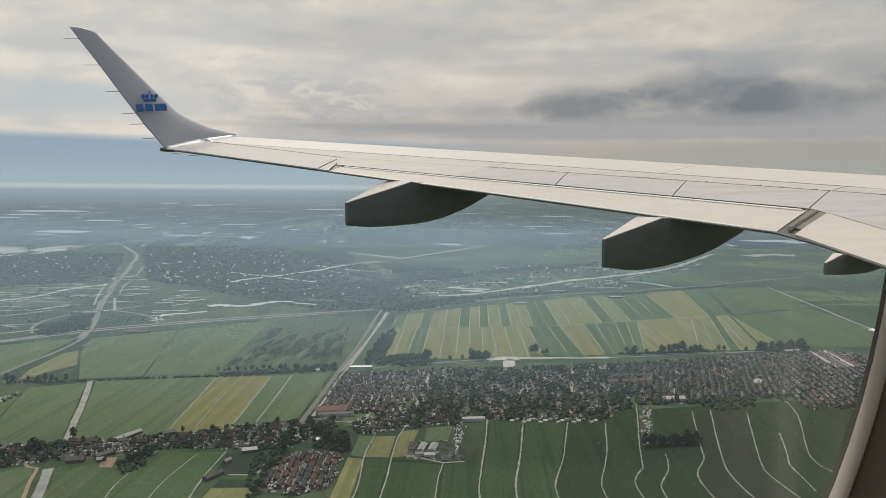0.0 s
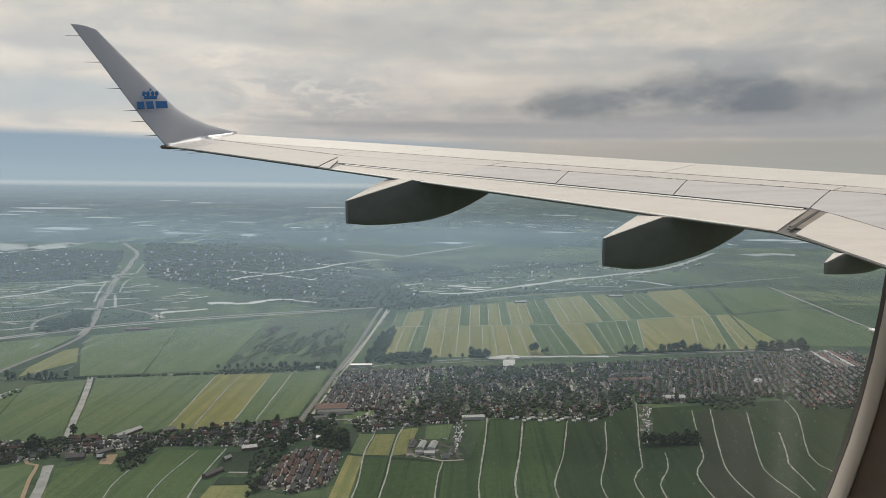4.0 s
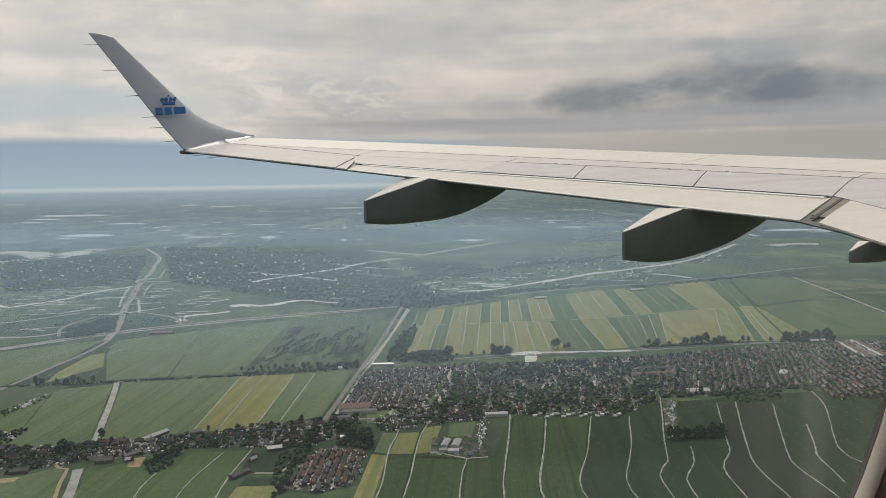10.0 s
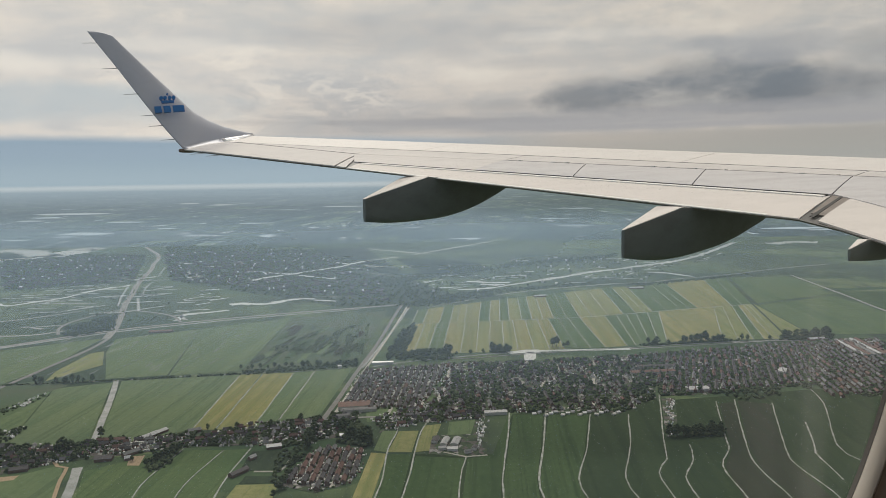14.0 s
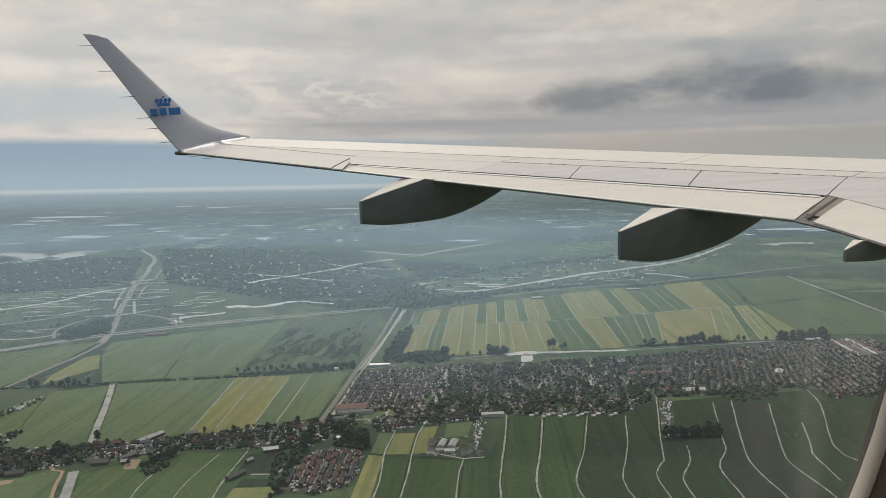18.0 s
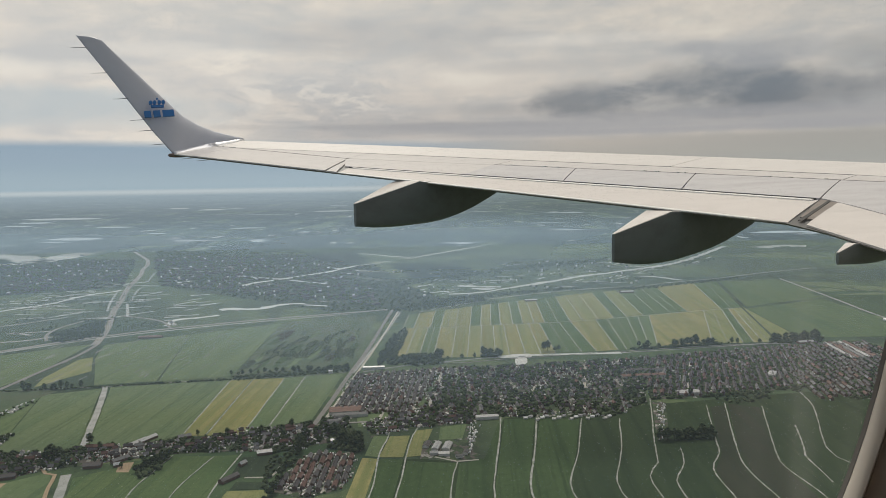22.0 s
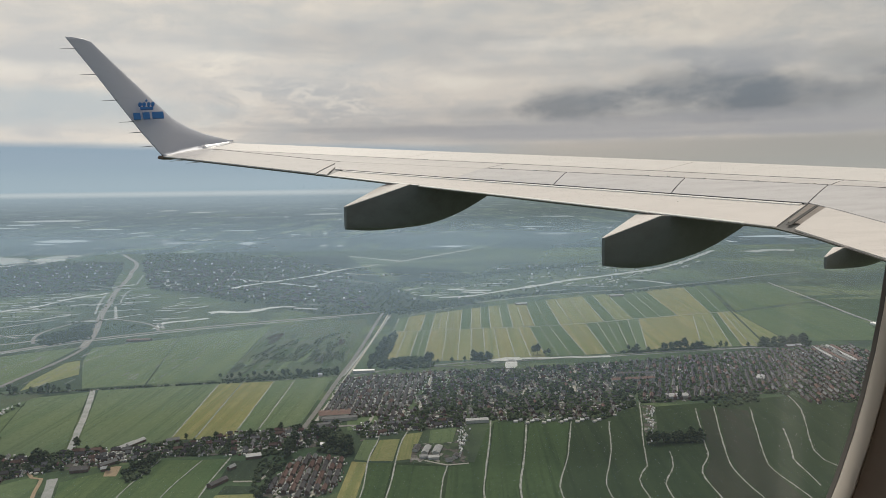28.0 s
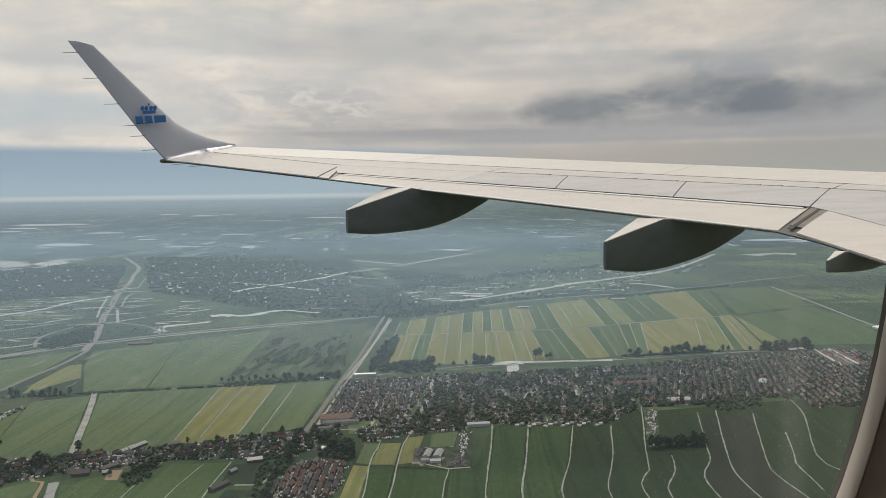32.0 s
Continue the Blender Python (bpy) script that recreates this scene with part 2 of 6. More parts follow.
def make_land(n):
    p = spot(n)
    far = n.add("ShaderNodeTexVoronoi", 1, dict(voronoi_dimensions="2D"), Vector=n.mapping(p, (0.0042, 0.011, 1), rot=(0, 0, 0.35)), Scale=1.0)
    hue = n.add("ShaderNodeSeparateColor", 0, None, Color=far)
    broad = n.noise(p, 0.0016, 5.0, 0.6)
    grain = n.noise(p, 0.05, 4.0, 0.6)
    c = n.mix(hue, rgb(0.034, 0.066, 0.030), rgb(0.098, 0.128, 0.056))
    tufts = n.noise(n.mapping(p, (0.012, 0.004, 1), rot=(0, 0, 0.35)), 1.0, 8.0, 0.68)
    c = n.mix(n.math("MULTIPLY", n.smooth(broad, 0.44, 0.58), 0.75), c, rgb(0.022, 0.038, 0.024))
    c = n.mix(n.math("MULTIPLY", n.smooth(tufts, 0.50, 0.62), 0.7), c, rgb(0.020, 0.034, 0.022))
    c = n.mix(n.math("MULTIPLY", n.smooth(grain, 0.4, 0.7), 0.4), c, rgb(0.034, 0.056, 0.028))
    return principled(n, c, 0.95, grain, 0.4)


LAND = material("land", make_land)


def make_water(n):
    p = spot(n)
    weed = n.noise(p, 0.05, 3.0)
    # grey base lightened to help out the sky's reflection
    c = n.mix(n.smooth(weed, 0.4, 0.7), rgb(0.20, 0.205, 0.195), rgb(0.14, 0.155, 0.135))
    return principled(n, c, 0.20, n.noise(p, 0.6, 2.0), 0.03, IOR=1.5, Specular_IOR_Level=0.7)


WATER = material("water", make_water)


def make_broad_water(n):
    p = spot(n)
    # pale base stands in for sky and sun glitter on far canals
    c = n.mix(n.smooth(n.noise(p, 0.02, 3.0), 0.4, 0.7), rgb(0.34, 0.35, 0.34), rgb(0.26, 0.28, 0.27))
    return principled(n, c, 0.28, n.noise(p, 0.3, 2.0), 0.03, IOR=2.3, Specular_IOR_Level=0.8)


BROAD_WATER = material("broad_water", make_broad_water)


def make_ditch_water(n):
    p = spot(n)
    weed = n.noise(p, 0.09, 5.0, 0.7)
    c = n.mix(n.smooth(weed, 0.42, 0.62), rgb(0.225, 0.235, 0.205), rgb(0.115, 0.14, 0.09))
    return principled(n, c, 0.22, n.noise(p, 0.6, 2.0), 0.03, IOR=1.6, Specular_IOR_Level=0.7)


DITCH_WATER = material("ditch_water", make_ditch_water)


def plain(name, a, b, rough, scale, bump=0.02):
    def build(n):
        p = spot(n)
        odd = n.add("ShaderNodeObjectInfo", 5)
        t = n.noise(p, scale, 5.0, 0.6)
        c = n.mix(n.smooth(t, 0.32, 0.7), rgb(*a), rgb(*b))
        c = n.mix(n.math("MULTIPLY", odd, 0.5), c, rgb(*[v * 0.62 for v in a]))
        return principled(n, c, rough, t, bump)
    return material(name, build)


ASPHALT = plain("asphalt", (0.17, 0.165, 0.155), (0.23, 0.22, 0.20), 0.85, 0.08)
VERGE = plain("towpath_gravel", (0.30, 0.29, 0.25), (0.38, 0.36, 0.31), 0.9, 0.05)
BRICK = plain("brick_wall", (0.13, 0.086, 0.068), (0.17, 0.122, 0.10), 0.85, 0.8)
RENDERED = plain("pale_render", (0.62, 0.60, 0.55), (0.52, 0.50, 0.46), 0.8, 0.6)
DARK_TILE = plain("dark_roof_tile", (0.062, 0.058, 0.060), (0.105, 0.095, 0.092), 0.6, 0.7)
RED_TILE = plain("red_roof_tile", (0.150, 0.084, 0.066), (0.104, 0.066, 0.055), 0.65, 0.7)
SHEET_ROOF = plain("sheet_metal_roof", (0.34, 0.34, 0.335), (0.26, 0.26, 0.26), 0.4, 0.2)
GREY_ROOF = plain("felt_roof", (0.19, 0.188, 0.185), (0.14, 0.138, 0.135), 0.8, 0.3)
WHITE_PAINT = plain("white_paint", (0.78, 0.77, 0.75), (0.62, 0.61, 0.60), 0.4, 0.8)
CAR_GREY = plain("car_grey", (0.20, 0.21, 0.22), (0.16, 0.17, 0.18), 0.3, 0.5)
BARK = plain("bark", (0.09, 0.07, 0.05), (0.06, 0.048, 0.036), 0.95, 2.0)
GLASS_DARK = plain("window_glass", (0.03, 0.035, 0.04), (0.05, 0.055, 0.06), 0.08, 0.5)


def make_leaf(n):
    p = spot(n)
    odd = n.add("ShaderNodeObjectInfo", 5)
    isle = n.add("ShaderNodeNewGeometry", 8)
    t = n.noise(p, 0.5, 3.0)
    c = n.mix(isle, rgb(0.042, 0.068, 0.037), rgb(0.105, 0.132, 0.064))
    c = n.mix(n.math("MULTIPLY", odd, 0.5), c, rgb(0.030, 0.046, 0.020))
    lit = n.add("ShaderNodeBsdfTranslucent", 0, None, Color=n.mix(1.0, c, rgb(1.5, 1.6, 0.9), "MULTIPLY"))
    return n.add("ShaderNodeMixShader", 0, None, i0=0.35, i1=principled(n, c, 0.85, t, 0.2), i2=lit)


LEAF = material("leaf", make_leaf)


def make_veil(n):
    """Added sheet that imitates moist air: thin at the ground, dense higher up; it lets most light pass and scatters
    the rest.
    """
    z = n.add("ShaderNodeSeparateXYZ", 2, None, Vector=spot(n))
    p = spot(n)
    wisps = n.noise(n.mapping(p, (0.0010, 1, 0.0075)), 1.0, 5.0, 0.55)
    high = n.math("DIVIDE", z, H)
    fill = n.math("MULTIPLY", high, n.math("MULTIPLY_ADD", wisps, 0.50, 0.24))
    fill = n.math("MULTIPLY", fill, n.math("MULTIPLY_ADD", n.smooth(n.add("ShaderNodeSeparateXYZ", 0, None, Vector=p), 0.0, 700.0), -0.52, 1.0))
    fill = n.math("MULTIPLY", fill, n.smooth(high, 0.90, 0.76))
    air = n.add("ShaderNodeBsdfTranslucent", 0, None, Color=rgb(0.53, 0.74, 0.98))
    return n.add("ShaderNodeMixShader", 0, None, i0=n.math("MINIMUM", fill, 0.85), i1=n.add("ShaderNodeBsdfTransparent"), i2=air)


VEIL = material("haze_veil", make_veil)


def make_near_veil(n):
    """The first, thinner sheet that imitates moist air and lifts the dark ground."""
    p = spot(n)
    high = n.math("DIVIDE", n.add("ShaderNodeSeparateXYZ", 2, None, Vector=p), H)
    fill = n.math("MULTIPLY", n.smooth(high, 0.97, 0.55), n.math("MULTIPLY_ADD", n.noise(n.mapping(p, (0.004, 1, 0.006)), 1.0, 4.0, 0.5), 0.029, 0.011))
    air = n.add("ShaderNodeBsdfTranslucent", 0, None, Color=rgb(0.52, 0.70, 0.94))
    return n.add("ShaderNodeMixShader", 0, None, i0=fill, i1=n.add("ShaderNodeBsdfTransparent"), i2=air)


NEAR_VEIL = material("thin_haze", make_near_veil)


def make_distance(n):
    """Land too far off to build: plots, woods, towns and water, glowing, with blue haze painted in."""
    p = spot(n)
    x, y, z = (n.add("ShaderNodeSeparateXYZ", k, None, Vector=p) for k in range(3))
    rise = n.math("DIVIDE", z, H)
    k = n.math("DIVIDE", 1.0, n.math("SUBTRACT", 1.0, n.math("MINIMUM", n.math("MAXIMUM", rise, 0.0), 0.97)))
    wide, deep = n.math("MULTIPLY", x, k), n.math("MULTIPLY", y, k)
    flat = n.add("ShaderNodeCombineXYZ", 0, None, X=wide, Y=deep, Z=0.0)
    plots = n.add("ShaderNodeTexVoronoi", 1, dict(voronoi_dimensions="2D"), Vector=n.mapping(flat, (0.0040, 0.0022, 1)), Scale=1.0)
    hue = n.add("ShaderNodeSeparateColor", 0, None, Color=plots)
    c = n.mix(hue, rgb(0.042, 0.075, 0.046), rgb(0.130, 0.160, 0.090))
    woods = n.noise(n.mapping(flat, (0.0016, 0.0007, 1)), 1.0, 7.0, 0.62)
    c = n.mix(n.math("MULTIPLY", n.smooth(woods, 0.43, 0.53), 0.9), c, rgb(0.030, 0.046, 0.048))
    copse = n.noise(n.mapping(flat, (0.0045, 0.0011, 1), loc=(2, 5, 0)), 1.0, 7.0, 0.62)
    c = n.mix(n.math("MULTIPLY", n.smooth(copse, 0.47, 0.53), 0.9), c, rgb(0.018, 0.028, 0.030))
    towns = n.noise(n.mapping(flat, (0.0007, 0.00035, 1), loc=(3, 7, 0)), 1.0, 3.0, 0.5)
    roofs = n.noise(n.mapping(flat, (0.05, 0.0032, 1)), 1.0, 4.0, 0.75)
    c = n.mix(n.math("MULTIPLY", n.smooth(towns, 0.46, 0.56), n.smooth(roofs, 0.57, 0.66)), c, rgb(0.50, 0.49, 0.48))
    slots = n.noise(n.mapping(flat, (0.0065, 0.0024, 1), loc=(4, 4, 0)), 1.0, 4.0, 0.66)
    c = n.mix(n.math("MULTIPLY", n.smooth(slots, 0.62, 0.67), 0.9), c, rgb(0.52, 0.55, 0.54))
    hedges = n.noise(n.mapping(flat, (0.012, 0.0016, 1), loc=(1, 8, 0)), 1.0, 5.0, 0.66)
    c = n.mix(n.math("MULTIPLY", n.smooth(hedges, 0.51, 0.60), 0.8), c, rgb(0.020, 0.032, 0.034))
    water = n.noise(n.mapping(flat, (0.00075, 0.0020, 1), loc=(9, 2, 0)), 1.0, 4.0, 0.5)
    c = n.mix(n.math("MULTIPLY", n.smooth(water, 0.665, 0.675), 0.9), c, rgb(0.50, 0.55, 0.57))
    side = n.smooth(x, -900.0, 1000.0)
    # haze is painted into the emitted colour, thicker with distance
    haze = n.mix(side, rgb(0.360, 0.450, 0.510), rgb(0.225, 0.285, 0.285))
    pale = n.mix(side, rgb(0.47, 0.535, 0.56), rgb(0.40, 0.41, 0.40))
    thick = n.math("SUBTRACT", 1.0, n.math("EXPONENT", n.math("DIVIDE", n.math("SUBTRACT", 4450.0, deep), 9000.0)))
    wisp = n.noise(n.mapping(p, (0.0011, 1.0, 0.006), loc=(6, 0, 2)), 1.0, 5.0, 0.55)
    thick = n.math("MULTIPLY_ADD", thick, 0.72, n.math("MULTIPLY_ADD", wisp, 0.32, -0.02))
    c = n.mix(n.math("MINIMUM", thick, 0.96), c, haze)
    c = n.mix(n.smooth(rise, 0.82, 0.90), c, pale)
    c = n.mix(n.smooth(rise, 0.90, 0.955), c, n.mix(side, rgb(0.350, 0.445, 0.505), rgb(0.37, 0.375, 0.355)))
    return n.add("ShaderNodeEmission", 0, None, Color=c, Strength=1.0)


def make_pane(n):
    """Clear acrylic with faint streaks and an even film that imitate glare."""
    p = spot(n)
    glare_streak = n.noise(n.mapping(p, (70.0, 70.0, 5.0), rot=(0.35, 0.25, 0)), 1.0, 4.0, 0.5)
    where = n.noise(p, 9.0, 2.0)
    x = n.add("ShaderNodeSeparateXYZ", 0, None, Vector=p)
    z = n.math("SUBTRACT", n.add("ShaderNodeSeparateXYZ", 2, None, Vector=p), H)
    corner = n.math("MULTIPLY", n.smooth(x, 0.06, 0.14), n.smooth(z, 0.02, -0.07))
    # streaks painted for the reflections in the lower corner
    fill = n.math("MULTIPLY", n.math("MULTIPLY", n.math("MULTIPLY_ADD", n.smooth(glare_streak, 0.45, 0.72), 0.8, 0.2), corner), n.math("MULTIPLY_ADD", where, 0.05, 0.02))
    # even film imitates veiling glare over the whole pane
    fill = n.math("ADD", fill, n.math("MULTIPLY_ADD", where, 0.006, 0.005))
    glare_film = n.add("ShaderNodeBsdfTranslucent", 0, None, Color=rgb(0.7, 0.68, 0.64))
    return n.add("ShaderNodeMixShader", 0, None, i0=fill, i1=n.add("ShaderNodeBsdfTransparent"), i2=glare_film)


PANE = material("acrylic_pane", make_pane)
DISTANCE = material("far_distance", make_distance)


# flat glow that imitates the shine of far water
FAR_STREAK = material("far_streak", lambda n: n.add("ShaderNodeEmission", 0, None, Color=rgb(0.40, 0.455, 0.475), Strength=1.0))


# ---- helpers for meshes ----
def mesh_of(bm, name, mat, smooth=False):
    me = bpy.data.meshes.new(name)
    bmesh.ops.recalc_face_normals(bm, faces=bm.faces[:])
    bm.to_mesh(me)
    bm.free()
    for m in mat if isinstance(mat, (list, tuple)) else [mat]:
        me.materials.append(m)
    if smooth:
        me.polygons.foreach_set("use_smooth", [True] * len(me.polygons))
    return me


def part(name, bm, mat, parent=None, label="", smooth=False):
    ob = new(name, mesh_of(bm, name, mat, smooth))
    if parent:
        ob.parent = parent
    if label:
        ob["label"] = label
    return ob


def data_part(name, me, parent, at=None, label=""):
    ob = new(name, me)
    ob.parent = parent
    if at is not None:
        ob.matrix_basis = at
    if label:
        ob["label"] = label
    return ob


def thing(name, label, category, group="", at=None, kind=""):
    ob = new(name)
    ob.empty_display_size = 0.1
    if at is not None:
        ob.matrix_basis = at
    return tagged(ob, label, category, group, kind)


def prism(bm, pts, z0, z1):
    """An upright slab with the outline pts."""
    lo = [bm.verts.new((x, y, z0)) for x, y in pts]
    hi = [bm.verts.new((x, y, z1)) for x, y in pts]
    k = len(pts)
    bm.faces.new(hi)
    bm.faces.new(lo[::-1])
    for i in range(k):
        bm.faces.new((lo[i], lo[(i + 1) % k], hi[(i + 1) % k], hi[i]))


def box(bm, x0, x1, y0, y1, z0, z1):
    prism(bm, [(x0, y0), (x1, y0), (x1, y1), (x0, y1)], z0, z1)


def loft(bm, rings, closed=True, caps=True):
    """Skin between rings of equally many points."""
    vs = [[bm.verts.new(p) for p in r] for r in rings]
    k = len(vs[0])
    for a, b in zip(vs, vs[1:]):
        for i in range(k if closed else k - 1):
            j = (i + 1) % k
            bm.faces.new((a[i], a[j], b[j], b[i]))
    if caps:
        bm.faces.new(vs[0][::-1])
        bm.faces.new(vs[-1])
    return vs


def rod(bm, a, b, r0, r1, k=6):
    a, b = Vector(a), Vector(b)
    d = (b - a).normalized()
    s = d.orthogonal().normalized()
    t = d.cross(s)
    ring = lambda c, r: [c + (s * math.cos(i * math.tau / k) + t * math.sin(i * math.tau / k)) * r for i in range(k)]
    loft(bm, [ring(a, r0), ring(b, r1)])


# ---- the aircraft: u runs out along the wing, v towards the nose ----
NOSE = Vector((0.8197, 0.5728, 0))
OUT = Vector((-0.5728, 0.8197, 0))


def air(u, v, z):
    return OUT * u + NOSE * v + Vector((0, 0, H + z))


def lead(u):
    return 8.79 - 0.479 * (u - 3.91)


def slat_line(u):
    return 7.94 - 0.449 * (u - 3.52)


def hinge_line(u):
    return 7.56 - 0.471 * (u - 3.63)


def flap_line(u):
    return 6.75 - 0.402 * (u - 3.41) if u > 3.3 else 6.79 + 0.22 * (u - 3.3)


def aileron_line(u):
    return 4.97 - 0.28 * (u - 9.09)


def trail(u):
    return 5.91 - 0.2885 * (u - 3.16) if u > 3.16 else 5.91 + 0.2 * (u - 3.16)


def skin(u, v):
    """Height of the wing's upper skin."""
    z = 0.147 * u + 0.159 * v - 1.8035
    if u < 3.16:
        z += 0.05 * (u - 3.16)
    ahead = (lead(u) - v) / (lead(u) - trail(u))
    if ahead < 0.10:
        z -= (lead(u) - trail(u)) * 0.030 * (1 - ahead / 0.10) ** 2
    return z


wing = thing("aircraft_wing", "pale grey swept aircraft wing with upturned winglet, seen from the cabin", "aircraft wing", at=Matrix.Translation((0, 0, 0)))


def wing_core():
    bm = bmesh.new()
    rings = []
    for i in range(34):
        u = 12.0 * i / 33
        le, te = lead(u), trail(u)
        c = le - te
        cuts = [0, 0.004, 0.015, 0.035, 0.065, 0.10, 0.16, 0.25, 0.4, 0.55, 0.7, 0.85, 0.97, 1.0]
        top = [air(u, le - c * s, skin(u, le - c * s) - 0.012) for s in cuts]
        low = []
        for s in (0.985, 0.85, 0.7, 0.55, 0.4, 0.25, 0.12, 0.05, 0.02, 0.006):
            thick = c * 0.115 * (2.97 * math.sqrt(s) - 1.26 * s - 3.52 * s ** 2 + 2.84 * s ** 3 - 1.015 * s ** 4) * 1.05
            low.append(air(u, le - c * s, skin(u, le - c * s) - 0.020 - max(thick, 0)))
        rings.append(top + low)
    loft(bm, rings)
    return part("wing_box", bm, CORE, wing, "dark sealed structure under the skin panels", smooth=False)


wing_core()


def panel(name, corners, mat, label="", gap=0.006, lift=0.004, thick=0.014, nu=10, nv=8, bulge=0.006, parent=None):
    """A skin panel: its corners are (u, v), front inboard, front outboard, back outboard, back inboard."""
    bm = bmesh.new()
    (a, b, c, d) = [Vector(p) for p in corners]
    grid = []
    for j in range(nv + 1):
        row = []
        for i in range(nu + 1):
            s, t = i / nu, j / nv
            p = a.lerp(b, s).lerp(d.lerp(c, s), t)
            # draw the edges in by the joint's width
            p += (b - a).normalized() * gap * (1 - 2 * s) + (d - a).normalized() * gap * (1 - 2 * t)
            row.append(p)
        grid.append(row)
    rings = []
    for sgn in (0, 1):
        rings.append([[bm.verts.new(air(p.x, p.y, skin(p.x, p.y) + lift + bulge * 4 * (j / nv) * (1 - j / nv) - sgn * thick)) for p in row] for j, row in enumerate(grid)])
    for j in range(nv):
        for i in range(nu):
            bm.faces.new((rings[0][j][i], rings[0][j][i + 1], rings[0][j + 1][i + 1], rings[0][j + 1][i]))
            bm.faces.new((rings[1][j][i], rings[1][j + 1][i], rings[1][j + 1][i + 1], rings[1][j][i + 1]))
    edge = [(0, i) for i in range(nu)] + [(j, nu) for j in range(nv)] + [(nv, i) for i in range(nu, 0, -1)] + [(j, 0) for j in range(nv, 0, -1)]
    for (j0, i0), (j1, i1) in zip(edge, edge[1:] + edge[:1]):
        bm.faces.new((rings[0][j0][i0], rings[1][j0][i0], rings[1][j1][i1], rings[0][j1][i1]))
    ob = part(name, bm, mat, parent or wing, label, smooth=True)
    ob.data.set_sharp_from_angle(angle=radians(20))
    return ob


def slat_panel(u0, u1):
    """The bright leading edge, wrapped round the nose."""
    bm = bmesh.new()
    rings = []
    for i in range(13):
        u = u0 + (u1 - u0) * i / 12
        le, c = lead(u), lead(u) - trail(u)
        back = le - slat_line(u) - 0.004
        cuts = [back * k for k in (1, 0.8, 0.6, 0.45, 0.32, 0.22, 0.14, 0.08, 0.03, 0)]
        top = [air(u, le - s, skin(u, le - s) + 0.004) for s in cuts]
        low = [air(u, le - s * c, skin(u, le) - t * c) for s, t in ((-0.004, 0.010), (0.0, 0.022), (0.03, 0.05))]
        low += [air(u, le - 0.05 * c, skin(u, le) - 0.02 * c), air(u, le - back + 0.002, skin(u, le - back) - 0.02)]
        rings.append(top + low)
    loft(bm, rings)
    return part("slat", bm, SLAT_PAINT, wing, "bright metal leading-edge slat", smooth=False)


for u0, u1 in ((0.1, 5.36), (5.37, 8.60), (8.61, 12.34)):
    slat_panel(u0, u1)

# fixed skin between slat and control surfaces
for u0, u1 in ((0.1, 3.62), (3.62, 7.1), (7.1, 9.2)):
    panel("skin_panel", [(u0, slat_line(u0)), (u1, slat_line(u1)), (u1, hinge_line(u1)), (u0, hinge_line(u0))], WING_PAINT, gap=0.007)
panel("skin_panel", [(9.2, slat_line(9.2)), (12.28, slat_line(12.28)), (12.24, aileron_line(12.24)), (9.2, aileron_line(9.2))], WING_PAINT, gap=0.003)
panel("skin_panel", [(7.1, hinge_line(7.1)), (9.2, hinge_line(9.2)), (8.68, flap_line(8.68) + 0.02), (6.93, flap_line(6.93))], WING_PAINT, gap=0.003)
panel("skin_panel", [(8.69, flap_line(8.69)), (9.10, 4.965), (8.60, trail(8.60)), (8.42, trail(8.42))], WING_PAINT, gap=0.005, nu=3)

# spoilers, from the kink outwards
for a0, a1, b0, b1 in ((0.1, 3.63, 0.1, 3.42), (3.63, 4.90, 3.42, 4.58), (4.90, 6.13, 4.58, 5.77), (6.13, 7.11, 5.77, 6.94)):
    panel("spoiler", [(a0, hinge_line(a0)), (a1, hinge_line(a1)), (b1, flap_line(b1)), (b0, flap_line(b0))], SPOILER_PAINT, "grey spoiler panel", gap=0.0065, lift=0.010, thick=0.02)

flap = panel("outboard_flap", [(3.42, flap_line(3.42)), (8.57, flap_line(8.57)), (8.40, trail(8.40)), (3.24, trail(3.24))], FLAP_PAINT, "pale grey trailing-edge flap", gap=0.011, lift=-0.006, nu=24)
panel("aileron", [(9.12, aileron_line(9.12)), (11.62, aileron_line(11.62)), (11.52, trail(11.52)), (8.62, trail(8.62))], WING_PAINT, "pale grey aileron", gap=0.010, lift=0.006, nu=14)
panel("inboard_flap", [(0.1, flap_line(0.1)), (3.26, flap_line(3.26)), (3.11, trail(3.11)), (0.1, trail(0.1))], FLAP_PAINT, "pale grey trailing-edge flap", gap=0.011, lift=0.004, nu=8)
panel("tip_panel", [(11.62, aileron_line(11.62)), (12.22, aileron_line(12.22)), (12.00, trail(12.00)), (11.53, trail(11.53))], WING_PAINT, gap=0.004, nu=3)
# the open well between the two flaps; a black strip paints its dark gap
panel("flap_well", [(3.26, 6.76), (3.41, 6.74), (3.25, 6.08), (3.10, 6.08)], WELL, "brown lining in the gap between the flaps", gap=0.0, lift=0.002, thick=0.01, nu=8, bulge=0.0)
panel("flap_seal", [(3.320, 6.76), (3.345, 6.76), (3.205, 5.97), (3.170, 5.97)], SEAL, "black strip for the dark gap between the flaps", gap=0.0, lift=0.006, thick=0.006, nu=2, bulge=0.0)
# the flap's front lip, its highlight put into a white strip
panel("flap_lip", [(3.46, flap_line(3.46) - 0.016), (8.5, flap_line(8.5) - 0.016), (8.49, flap_line(8.49) - 0.060), (3.46, flap_line(3.46) - 0.066)], GLINT_WHITE, "white lip with its highlight painted in", gap=0.0, lift=0.004, thick=0.01, nu=20, nv=1)



